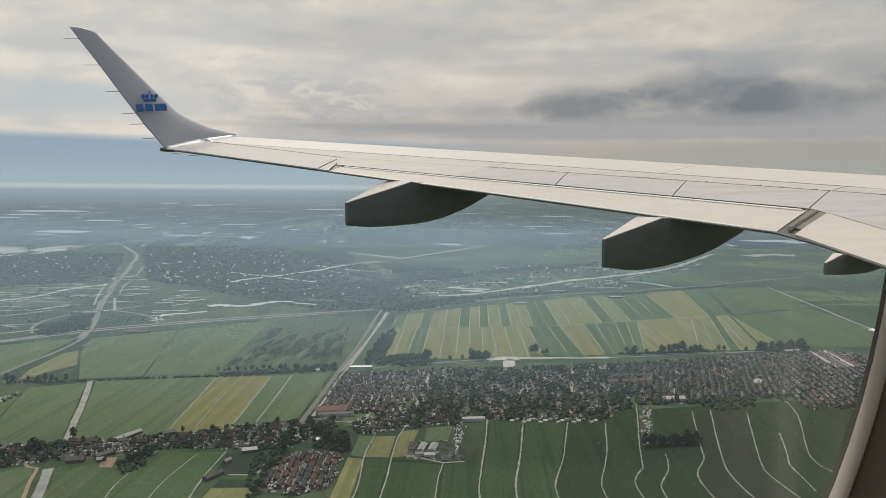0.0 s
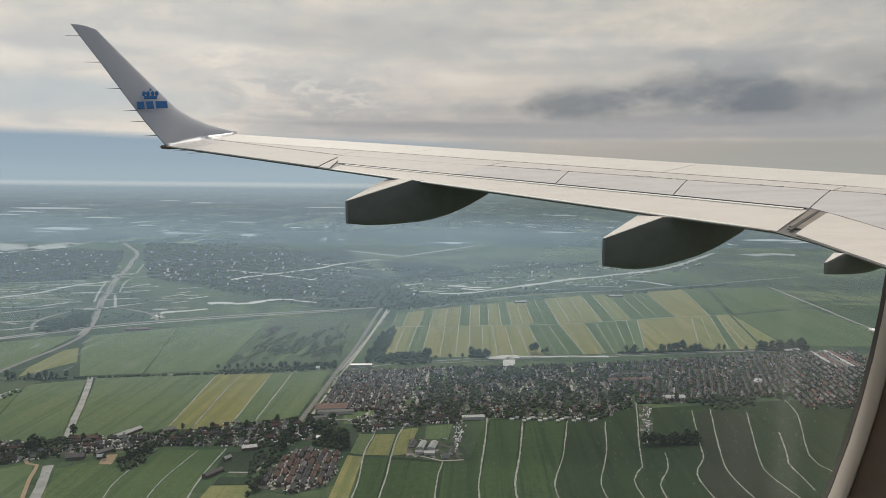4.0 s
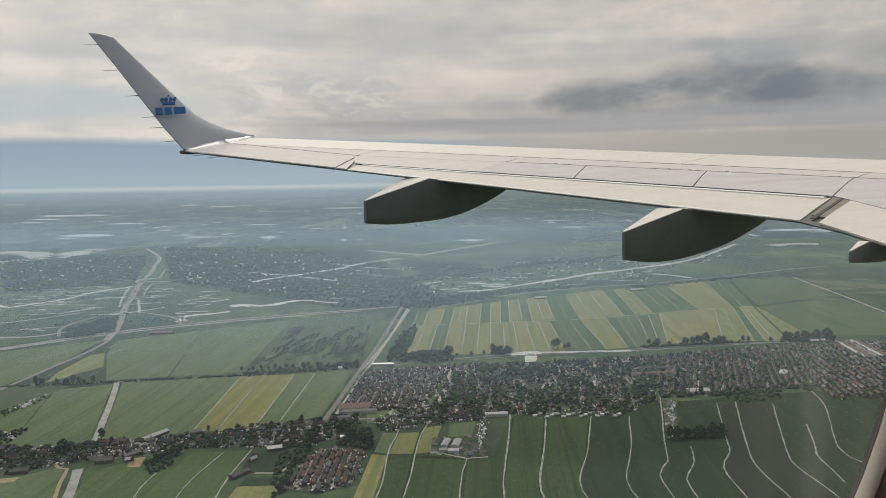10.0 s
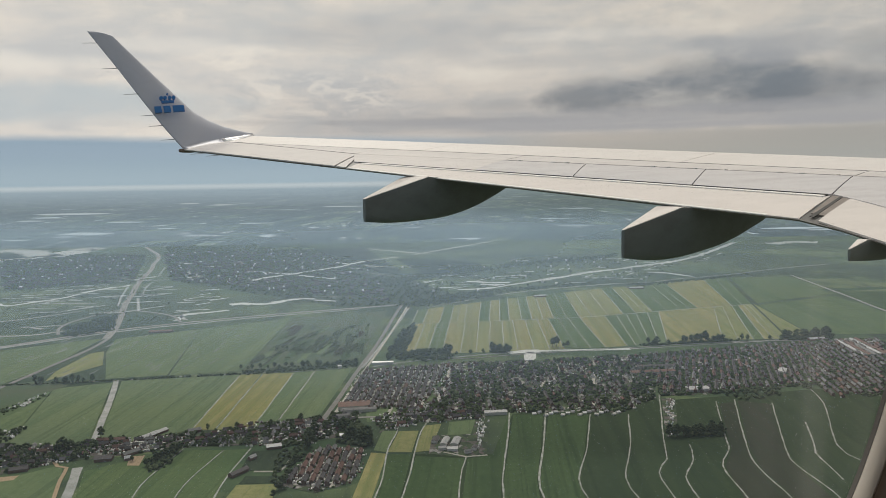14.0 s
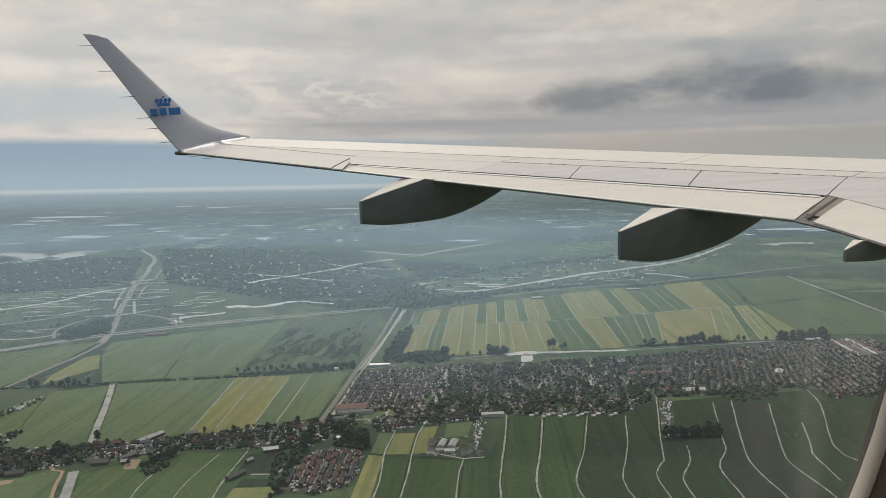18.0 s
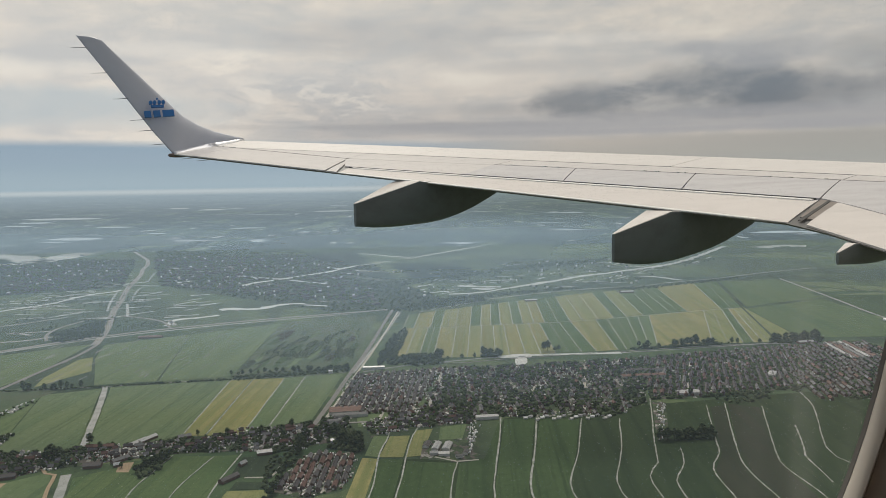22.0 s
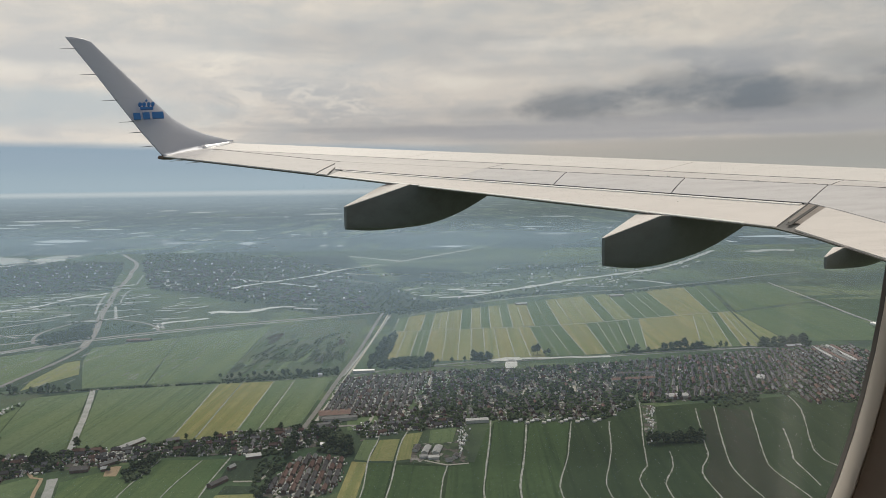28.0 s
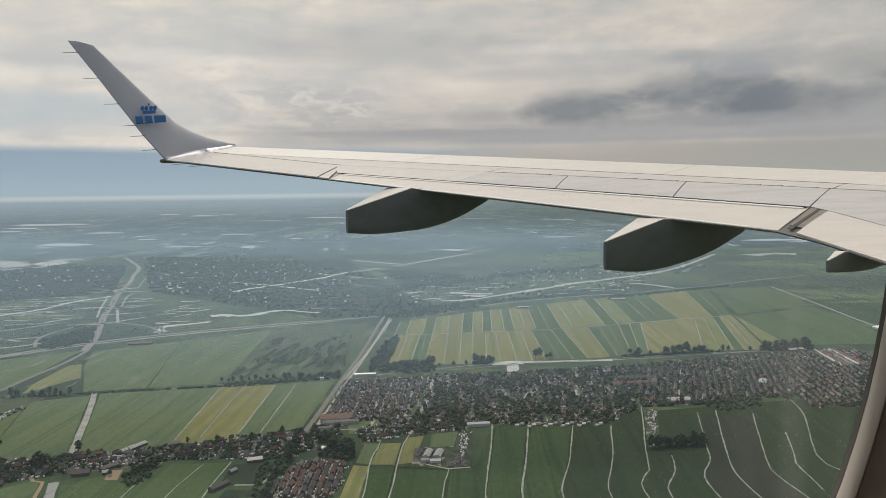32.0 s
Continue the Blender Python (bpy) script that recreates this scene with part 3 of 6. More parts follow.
def seam(name, line, u0, u1, tall, mat, back=0.0, n=16):
    """A thin upright joint strip that follows a line on the skin."""
    bm = bmesh.new()
    rings = []
    for i in range(n + 1):
        u = u0 + (u1 - u0) * i / n
        v = line(u) + back
        z = skin(u, v)
        rings.append([air(u, v + 0.006, z - 0.01), air(u, v - 0.006, z - 0.01), air(u, v - 0.006, z + tall), air(u, v + 0.006, z + tall)])
    loft(bm, rings)
    return part(name, bm, mat, wing)


# black strip stands in for the shaded step behind the spoilers
seam("flap_joint", flap_line, 3.45, 8.58, 0.0075, SEAL, 0.002)
seam("aileron_joint", aileron_line, 9.12, 11.60, 0.008, SEAL)
seam("slat_joint", slat_line, 0.1, 9.5, 0.0065, SEAM_GREY)
seam("slat_joint", slat_line, 9.5, 12.2, 0.0055, SEAM_GREY)
seam("spoiler_joint", hinge_line, 0.1, 7.1, 0.0115, SEAM_GREY, 0.004)
seam("flap_joint", flap_line, 0.1, 3.28, 0.0075, SEAL, 0.002)

# a white strip stands in for the glint along the flap's thin edge
panel("edge_strip", [(3.5, trail(3.5) + 0.05), (8.4, trail(8.4) + 0.05), (8.4, trail(8.4) + 0.006), (3.5, trail(3.5) + 0.006)], GLINT_WHITE, "white strip painted as the edge's glint", gap=0.0, lift=-0.0042, thick=0.01, nu=20, nv=1)

# hinge fittings of the spoilers, and rivets on the flap
for u, w in ((4.05, 0.05), (4.24, 0.05), (4.72, 0.02), (5.28, 0.05), (5.42, 0.05), (5.07, 0.02), (5.0, 0.02), (6.35, 0.05), (6.5, 0.05), (6.9, 0.03), (3.75, 0.03)):
    bm = bmesh.new()
    v, w = hinge_line(u) + 0.012, w * 0.5
    ring = lambda z: [air(u + du, v + dv, skin(u, v) + z) for du, dv in ((-w, -0.016 + 0.47 * w), (w, -0.016 - 0.47 * w), (w * 0.8, 0.016 - 0.38 * w), (-w * 0.8, 0.016 + 0.38 * w))]
    loft(bm, [ring(0.0), ring(0.015)])
    part("hinge_fitting", bm, SEAL if w > 0.025 else STEEL, wing)
# rivet heads are flat white discs that imitate sun sparkle
for k in range(46):
    u = 4.35 + k * 0.062
    v = flap_line(u) - 0.30 + 0.05 * math.sin(k * 0.13)
    bm = bmesh.new()
    s = 0.007 + 0.003 * (k % 3 == 0)
    ring = lambda z, r: [air(u + r * math.cos(a * 1.047), v + r * math.sin(a * 1.047), skin(u, v) + z) for a in range(6)]
    loft(bm, [ring(-0.003, s * 1.25), ring(-0.0003, s * 1.15)])
    part("rivet", bm, GLINT_WHITE, flap)


def straight(line, x):
    for (x0, y0), (x1, y1) in zip(line, line[1:]):
        if x <= x1 + 1e-6:
            return y0 + (y1 - y0) * (x - x0) / (x1 - x0)
    return line[-1][1]


def canoe(back_u, back_v, top_z, low_z, near_u, far_u, keel):
    """A flap-track fairing: boat-tailed, with a deep rounded keel. keel: (v, z) along its bottom, back to front."""
    bm = bmesh.new()
    mid = (near_u + far_u) / 2
    half = abs(far_u - near_u) / 2
    rings, lit_top = [], []
    n = 30
    end = keel[-1][0]
    for i in range(n + 1):
        t = i / n
        v = back_v + (end - back_v) * t
        # ease the corners of the keel
        bottom = sum(straight(keel, min(end, max(back_v, v + d))) for d in (-0.16, -0.08, 0, 0.08, 0.16)) / 5
        roof = skin(mid, v) - 0.02
        meet = trail(mid)
        if v < meet:
            k = (v - back_v) / (meet - back_v)
            roof = top_z + (skin(mid, meet) - 0.012 - top_z) * k
        else:
            roof = skin(mid, v) - 0.03 - 0.10 * min(1, (v - meet) / 1.2)
        roof = max(roof, bottom + 0.02)
        w = half * (0.10 + 0.90 * min(1, t / 0.30)) * (1 if t < 0.75 else 1 - 0.65 * ((t - 0.75) / 0.25) ** 2)
        c = back_u + (mid - back_u) * min(1, t / 0.3)
        r = min(0.05, (roof - bottom) * 0.3)
        prof = [(-w, roof - 0.006), (-w + 0.006, roof), (w - 0.006, roof), (w, roof - 0.006), (w, bottom + r * 1.6), (w * 0.9, bottom + r * 0.6), (w * 0.6, bottom + r * 0.1), (0, bottom),
                (-w * 0.6, bottom + r * 0.1), (-w * 0.9, bottom + r * 0.6), (-w, bottom + r * 1.6)]
        rings.append([air(c + du, v, z) for du, z in prof])
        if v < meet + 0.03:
            lit_top.append([air(c + du, v, roof + h) for du, h in ((-w + 0.004, 0.003), (w - 0.004, 0.003), (w - 0.004, 0.007), (-w + 0.004, 0.007))])
    loft(bm, rings)
    ob = part("flap_track_fairing", bm, SHADED_GREY, wing, "boat-tailed flap-track fairing, its grey darkened for shade", smooth=True)
    ob.data.set_sharp_from_angle(angle=radians(38))
    # a pale plate puts the sunlight on the upper face into colour
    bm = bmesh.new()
    loft(bm, lit_top)
    part("fairing_lid", bm, FLAP_PAINT, ob, "upper face of the fairing, coloured pale for sunlight")
    return ob


canoe(7.12, 3.93, -0.24, -0.48, 6.98, 7.52, [(3.93, -0.48), (4.10, -0.515), (4.35, -0.525), (5.01, -0.49), (5.43, -0.39), (5.93, -0.17), (6.3, -0.02)])
canoe(4.25, 4.88, -0.49, -0.72, 4.11, 4.44, [(4.88, -0.72), (5.14, -0.78), (5.44, -0.785), (5.9, -0.74), (6.3, -0.68), (6.97, -0.47), (7.3, -0.30)])
canoe(2.68, 5.57, -0.59, -0.67, 2.58, 2.79, [(5.57, -0.67), (5.8, -0.70), (6.2, -0.70), (6.9, -0.62), (7.6, -0.42)])


# ---- winglet ----
def winglet_edges(s):
    """Leading and trailing edge of the winglet at s, 0 at the wing, 1 at the tip."""
    lead_line = [(12.45, 4.707, 0.798), (12.48, 4.567, 0.826), (12.50, 4.424, 0.859), (12.52, 4.215, 0.909), (12.55, 3.958, 1.010), (12.58, 3.717, 1.147), (12.66, 3.344, 1.530), (12.78, 2.950, 1.950), (12.87, 2.682, 2.240), (12.90, 2.591, 2.344), (12.91, 2.468, 2.374)]
    trail_line = [(12.44, 4.690, 0.785), (12.37, 4.440, 0.722), (12.31, 4.220, 0.678), (12.22, 3.900, 0.614), (12.10, 3.580, 0.545), (12.00, 3.360, 0.507), (12.24, 3.130, 0.868), (12.46, 2.866, 1.318), (12.70, 2.581, 1.815), (12.84, 2.360, 2.163), (12.90, 2.218, 2.380)]
    x = s * 10
    i = min(int(x), 9)
    k = x - i
    return [Vector(e[i]).lerp(Vector(e[i + 1]), k) for e in (lead_line, trail_line)]


def make_winglet():
    bm = bmesh.new()
    rings = []
    for i in range(41):
        le, te = winglet_edges(i / 40)
        le1, te1 = winglet_edges(min(1, i / 40 + 0.03))
        le0, te0 = winglet_edges(max(0, i / 40 - 0.03))
        side = (te - le).cross((le1 + te1) - (le0 + te0)).normalized()
        c = (te - le).length
        ring = []
        for s in (0, 0.02, 0.07, 0.18, 0.35, 0.55, 0.75, 0.92, 1.0):
            t = c * 0.055 * (2.97 * math.sqrt(s) - 1.26 * s - 3.52 * s ** 2 + 2.84 * s ** 3 - 1.015 * s ** 4)
            ring.append(le.lerp(te, s) - side * t * 0.25)
        for s in (0.96, 0.75, 0.5, 0.3, 0.12, 0.03):
            t = c * 0.055 * (2.97 * math.sqrt(s) - 1.26 * s - 3.52 * s ** 2 + 2.84 * s ** 3 - 1.015 * s ** 4)
            ring.append(le.lerp(te, s) + side * max(t, 0.003))
        rings.append([air(*p) for p in ring])
    loft(bm, rings)
    return part("winglet", bm, WINGLET_PAINT, wing, "pale grey upswept winglet with a blue emblem", smooth=True)


winglet = make_winglet()


EMBLEM_AT, EMBLEM_X, EMBLEM_Y = (12.3045, 3.2495, 1.1539), (-0.0016, 0.0085, 0.0002), (-0.0039, -0.0015, -0.0094)


def emblem_piece(pts):
    """A flat blue shape on the winglet's inner face; pts are small steps forward and down from the emblem's middle."""
    bm = bmesh.new()
    ex, ey = Vector(EMBLEM_X), Vector(EMBLEM_Y)
    up = ex.cross(ey).normalized()
    if up.x > 0:
        up = -up
    loft(bm, [[air(*(Vector(EMBLEM_AT) + ex * x + ey * y + up * h)) for x, y in pts] for h in (0.004, 0.034)])
    part("emblem_shape", bm, LOGO_BLUE, winglet, "flat blue painted shape")


# three plain blocks under a crown-like row of discs
for x0, x1 in ((-25, -13), (-9, 3), (7, 27)):
    emblem_piece([(x0, -4 - x0 * 0.06), (x1, -4 - x1 * 0.06), (x1 + 2, 7 - x1 * 0.06), (x0 + 2, 7 - x0 * 0.06)])
emblem_piece([(-13, -13), (10, -14), (10, -10), (-12, -9)])
for x in (-13, -6, 2, 9):
    emblem_piece([(x + 3.4 * math.cos(a * 0.7854), -18.5 - x * 0.05 + 3.6 * math.sin(a * 0.7854)) for a in range(8)])
emblem_piece([(-4, -25), (-2, -27), (0, -25), (-2, -23)])

# the polished fillet where the blade meets the wing


def root_fillet(first, last, mat, label):
    """A curved blend from the wing's skin up on to the blade."""
    bm = bmesh.new()
    rings = []
    for k in range(first, last + 1):
        le, te = winglet_edges(0.5 * k / 16)
        reach = (0.04 + 0.16 * min(1.0, k / 4)) * (1.0 - 0.8 * k / 16)
        foot = Vector((te.x - reach, te.y + 0.03, skin(te.x - reach, te.y + 0.03) + 0.006))
        top = te.lerp(le, 0.34 - 0.30 * k / 16) + Vector((-0.016, 0, 0.004))
        mid = te + Vector((-0.012, 0, 0.012))
        rings.append([air(*(foot * (1 - t) ** 2 + mid * 2 * t * (1 - t) + top * t * t)) for t in (j / 9 for j in range(10))])
    sheet = [[bm.verts.new(p) for p in ring] for ring in rings]
    for r0, r1 in zip(sheet, sheet[1:]):
        for i in range(9):
            bm.faces.new((r0[i], r0[i + 1], r1[i + 1], r1[i]))
    bmesh.ops.recalc_face_normals(bm, faces=bm.faces)
    bmesh.ops.solidify(bm, geom=bm.faces[:], thickness=0.004)
    part("root_fillet", bm, mat, wing, label, smooth=True)


root_fillet(0, 8, FILLET, "glossy curved fillet catching the sun")
root_fillet(8, 16, WINGLET_PAINT, "dull grey curved fillet")

# static wicks, the tail lamp
for u, v, z in ((12.85, 2.33, 2.20), (12.69, 2.57, 1.80), (12.47, 2.82, 1.39), (12.30, 3.02, 1.05), (12.20, 3.11, 0.88), (12.09, 3.25, 0.66), (11.45, trail(11.45), skin(11.45, trail(11.45)) - 0.02), (11.05, trail(11.05), skin(11.05, trail(11.05)) - 0.02)):
    bm = bmesh.new()
    rod(bm, air(u, v + 0.02, z), air(u, v - 0.20, z - 0.022), 0.006, 0.003)
    part("static_wick", bm, SHADED_GREY, wing, "thin grey static discharge wick")
bm = bmesh.new()
rings = []
for k, (dv, r) in enumerate(((-0.07, 0.012), (-0.05, 0.028), (0.02, 0.034), (0.12, 0.034), (0.28, 0.018))):
    rings.append([air(11.99 + 0.6 * r * math.cos(a * 0.785), 3.36 + dv, 0.475 + r * math.sin(a * 0.785)) for a in range(8)])
loft(bm, rings)
part("tail_lamp", bm, LAMP_LENS, wing, "small dark tip lamp housing", smooth=True)


# ---- the cabin round the eye ----
def rounded(v0, v1, z0, z1, r, k=16):
    pts = []
    for cv, cz, a0 in ((v1 - r, z1 - r, 0), (v0 + r, z1 - r, 90), (v0 + r, z0 + r, 180), (v1 - r, z0 + r, 270)):
        for i in range(k + 1):
            a = radians(a0 + 90 * i / k)
            pts.append((cv + r * math.cos(a), cz + r * math.sin(a)))
    return pts


window = thing("cabin_window", "oval aircraft cabin window in grey-brown moulded surround", "window", at=Matrix.Translation((0, 0, 0)), kind="structure")
V0, V1, Z0, Z1, RC = -0.060, 0.306, -0.173, 0.30, 0.173


def window_ring(name, steps, mat, label):
    """A moulded ring; steps are (depth u, outward growth)."""
    bm = bmesh.new()
    rings = [[air(u, v, z) for v, z in rounded(V0 - g, V1 + g, Z0 - g, Z1 + g, RC + g)] for u, g in steps]
    loft(bm, rings + [rings[0]], caps=False)
    ob = part(name, bm, mat, window, label, smooth=True)
    ob.data.set_sharp_from_angle(angle=radians(50))
    return ob


window_ring("window_gasket", [(0.1215, -0.0032), (0.1200, -0.0031), (0.1200, 0.0040), (0.1215, 0.0040)], GASKET, "dark rubber gasket round the pane")
window_ring("window_rim", [(0.1199, -0.0030), (0.1165, -0.0027), (0.1148, -0.0014), (0.1150, 0.0), (0.1199, 0.0)], RIM_PLASTIC, "pale beige inner window rim")
window_ring("window_reveal", [(0.1148, 0.0002), (0.1120, 0.0060), (0.098, 0.017), (0.075, 0.040), (0.062, 0.075), (0.056, 0.15), (0.075, 0.15), (0.135, 0.05), (0.122, 0.0002)], CABIN_PLASTIC, "grey-brown plastic window reveal")

bm = bmesh.new()
loft(bm, [[air(u, v, z) for v, z in rounded(V0 - 0.006, V1 + 0.006, Z0 - 0.006, Z1 + 0.006, RC + 0.006)] for u in (0.1235, 0.1265)])
pane = part("pane", bm, PANE, window, "clear pane with faint glare streaks painted on")

# the fuselage tube round the seat: crown, belly, and the window belts between them
fuselage = thing("fuselage", "white aircraft fuselage with a row of cabin windows", "aircraft body", at=Matrix.Translation((0, 0, 0)), kind="structure")
AXIS, LOWER, TUBE = -1.36, -0.10, 1.52


def shell(name, a0, a1, v0, v1, label=""):
    """A stretch of the tube's wall, from angle a0 to a1 (0 is outboard, 90 up)."""
    bm = bmesh.new()
    n = max(2, int(abs(a1 - a0) / 8))
    def arc(v, r):
        return [air(AXIS + r * math.cos(radians(a0 + (a1 - a0) * i / n)), v, LOWER + r * math.sin(radians(a0 + (a1 - a0) * i / n))) for i in range(n + 1)]
    loft(bm, [arc(v0, TUBE) + arc(v0, TUBE - 0.10)[::-1], arc(v1, TUBE) + arc(v1, TUBE - 0.10)[::-1]])
    return part(name, bm, [CABIN_PLASTIC], fuselage, label)


BELT_LO, BELT_HI = -7.0, 18.0
shell("crown", BELT_HI, 180 - BELT_HI, -6.0, 12.0, "curved crown of the fuselage")
shell("belly", BELT_LO, -180 - BELT_LO, -6.0, 12.0, "curved belly of the fuselage")
for side in (0, 1):
    a0, a1 = (BELT_LO, BELT_HI) if side == 0 else (180 - BELT_HI, 180 - BELT_LO)
    edges = [-6.0]
    for k in range(-7, 15):
        mid = 0.126 + k * 0.79
        edges += [mid - 0.30, mid + 0.30] if side == 0 and k == 0 else [mid - 0.16, mid + 0.16]
    edges.append(12.0)
    for v0, v1 in zip(edges[::2], edges[1::2]):
        shell("belt_panel", a0, a1, v0, v1)
for v in (-6.0, 12.0):
    bm = bmesh.new()
    loft(bm, [[air(AXIS + TUBE * 0.99 * math.cos(a * 0.2618), v + d, LOWER + TUBE * 0.99 * math.sin(a * 0.2618)) for a in range(24)] for d in (-0.05, 0.05)])
    part("bulkhead", bm, CABIN_PLASTIC, fuselage)


# ---- the land ----
def land_thing(name, bm, mat, label, category, kind="structure", group=""):
    return tagged(new(name, mesh_of(bm, name, mat)), label, category, group, kind)


bm = bmesh.new()
box(bm, -6000, 6000, -3000, 5600, -2.0, 0.0)
land_thing("ground", bm, LAND, "flat green polder land reaching the hazy horizon", "ground")
# glowing slope that carries the painted far land and haze
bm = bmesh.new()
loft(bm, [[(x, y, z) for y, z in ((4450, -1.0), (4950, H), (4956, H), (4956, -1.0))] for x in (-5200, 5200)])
land_thing("backdrop", bm, DISTANCE, "far land and lakes with blue haze painted in", "backdrop")
# two added upright sheets imitate haze that thickens with distance
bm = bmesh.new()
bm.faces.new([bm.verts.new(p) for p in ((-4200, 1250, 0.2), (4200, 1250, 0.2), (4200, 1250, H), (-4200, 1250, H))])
land_thing("haze_layer", bm, VEIL, "upright blue-grey sheet added to imitate haze", "haze")
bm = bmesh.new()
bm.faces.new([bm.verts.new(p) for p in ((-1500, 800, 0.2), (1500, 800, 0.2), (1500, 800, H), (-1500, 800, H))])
land_thing("haze_layer", bm, NEAR_VEIL, "upright blue-grey sheet added to imitate haze", "haze")


sown = 0


def field(mat, *pts, label="green grass field among ditches", z=0.30):
    global sown
    sown = (sown + 1) % 23
    bm = bmesh.new()
    prism(bm, pts, -0.2, z + sown * 0.004)
    return land_thing("field", bm, mat, label, "field", group="farm fields")


def strip(bm, pts, width, z0, z1, wobble=0.0):
    """A ribbon of a given width along a line."""
    P = [Vector(p) for p in pts]
    if wobble:
        fine = []
        for i, (a, b) in enumerate(zip(P, P[1:])):
            n = max(1, int((b - a).length / 20))
            m0 = (b - P[max(i - 1, 0)]) * 0.5
            m1 = (P[min(i + 2, len(P) - 1)] - a) * 0.5
            for j in range(n):
                t = j / n
                fine.append(a * (2 * t ** 3 - 3 * t * t + 1) + m0 * (t ** 3 - 2 * t * t + t) + b * (3 * t * t - 2 * t ** 3) + m1 * (t ** 3 - t * t))
        P = fine + [P[-1]]
    left, right = [], []
    for i, p in enumerate(P):
        d = (P[min(i + 1, len(P) - 1)] - P[max(i - 1, 0)]).normalized()
        s = Vector((-d.y, d.x))
        q = p + s * wobble * random.uniform(-1, 1)
        w = width / 2 * (1 + (random.uniform(-0.42, 0.42) if wobble > 0.1 and width > 15 else random.uniform(-0.12, 0.12) if wobble > 0.1 and width > 8 else random.uniform(-0.25, 0.25) if wobble > 0.1 else 0))
        left.append(q + s * w)
        right.append(q - s * w)
    for (a, b, c, d) in zip(left, left[1:], right[1:], right):
        prism(bm, [a, b, c, d], z0, z1)


banks = []


def on_water(x, y, room):
    """Whether a place lies in, or within room of, a broad canal."""
    for (x0, y0), (x1, y1), half in banks:
        dx, dy = x1 - x0, y1 - y0
        t = min(1.0, max(0.0, ((x - x0) * dx + (y - y0) * dy) / (dx * dx + dy * dy)))
        if math.hypot(x - x0 - t * dx, y - y0 - t * dy) < half + room:
            return True
    return False


def ditch(width, *pts, label="narrow ditch of pale still water", name="ditch", z=0.42, wobble=0.5):
    near = width < 5
    if width > 8:
        banks.extend((a, b, width / 2) for a, b in zip(pts, pts[1:]))
    width *= 0.78 if near else 1.0
    bm = bmesh.new()
    strip(bm, pts, width, -0.2, z, wobble)
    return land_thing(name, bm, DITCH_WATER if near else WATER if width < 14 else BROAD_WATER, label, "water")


def road(width, *pts, mat=None, label="grey asphalt road between fields", z=0.62):
    bm = bmesh.new()
    strip(bm, pts, width, -0.2, z, 0.02 if len(pts) > 2 else 0.0)
    return land_thing("road", bm, mat or ASPHALT, label, "road")


# fields west of the canal road
field(GRASS, (-1072, 1717), (-873, 1840), (-860.9, 1556.4), (-887.4, 1412.7))
field(PALE, (-828, 1675), (-805, 1696), (-748.7, 1567.3), (-807.3, 1443.3), (-825.5, 1517.2), label="yellow-green mown grass field")
field(GRASS, (-837, 1830), (-655, 1938), (-573.2, 1473.4), (-689.7, 1451.8), (-794, 1684))
field(GRASS, (-652, 1938), (-439, 2074), (-425.6, 1498.0), (-568.4, 1473.0))
field(ROUGH, (-435, 2074), (-167, 2162), (-186.6, 1569.7), (-423.2, 1497.8), label="rough marshy land with brown and dark green patches")
field(ROUGH, (-882, 1404), (-835, 1441), (-742, 1415), (-763, 1359), (-795, 1260), label="dark rough meadow with bushes", z=0.36)
field(GRASS, (-854.3, 1358.1), (-762.7, 1389.3), (-669.1, 1066.5), (-677.9, 1067.0))
field(LUSH, (-760.4, 1389.1), (-663.0, 1425.6), (-551.4, 1088.6), (-665.6, 1066.3))
field(LUSH, (-649.7, 1436.8), (-421.9, 1467.2), (-409.8, 1141.3), (-483.2, 1092.3), (-535.0, 1092.5), label="wide deep green meadow beside the canal")
field(MOWN, (-418.3, 1467.0), (-376.7, 1472.7), (-371.8, 1139.2), (-407.0, 1141.1), label="tan strip of mown hay")
field(MOWN, (-373.1, 1472.4), (-312.1, 1476.8), (-312.4, 1138.6), (-368.1, 1139.0), label="tan strip of mown hay")
field(LUSH, (-309.7, 1476.7), (-271.7, 1487.2), (-279.6, 1166.5), (-310.4, 1141.2))
field(LUSH, (-268.1, 1486.9), (-193.0, 1499.4), (-210.9, 1202.4), (-275.8, 1166.3))
# long ragged strips of scrub, reed and brown sedge across the rough land
sedge = random.Random(31)
for k in range(34):
    d = Vector((math.cos(-LANE), math.sin(-LANE)))
    q = Vector((-420 + 235 * sedge.random(), 1540 + 470 * sedge.random()))
    long, wide = sedge.uniform(50, 150), sedge.uniform(6, 15)
    side = Vector((-d.y, d.x))
    rim = []
    for m in range(7):
        rim.append(q + d * long * (m / 6 - 0.5) + side * wide * sedge.uniform(0.4, 1.0) * (0.5 if m in (0, 6) else 1.0))
    for m in range(6, -1, -1):
        rim.append(q + d * long * (m / 6 - 0.5) - side * wide * sedge.uniform(0.4, 1.0) * (0.5 if m in (0, 6) else 1.0))
    field((DARK_CROP, MEADOW, TILLED, MEADOW, GRASS)[k % 5], *rim, label="ragged strip of dark sedge on rough land", z=0.40)
# fields south of the ribbon village
field(GRASS, (-606.6, 949.3), (-544.8, 1004.4), (-499.4, 899.4), (-472.5, 825.1), (-532.8, 827.4))
field(MIDGREEN, (-502.3, 978.5), (-419.8, 1040.8), (-394.0, 1057.4), (-403.6, 929.5), (-386.2, 821.7), (-447.3, 824.1))
field(MIDGREEN, (-388.9, 1052.6), (-330.7, 1049.7), (-346.5, 927.0), (-338.9, 819.9), (-381.4, 821.5), (-401.3, 929.4))
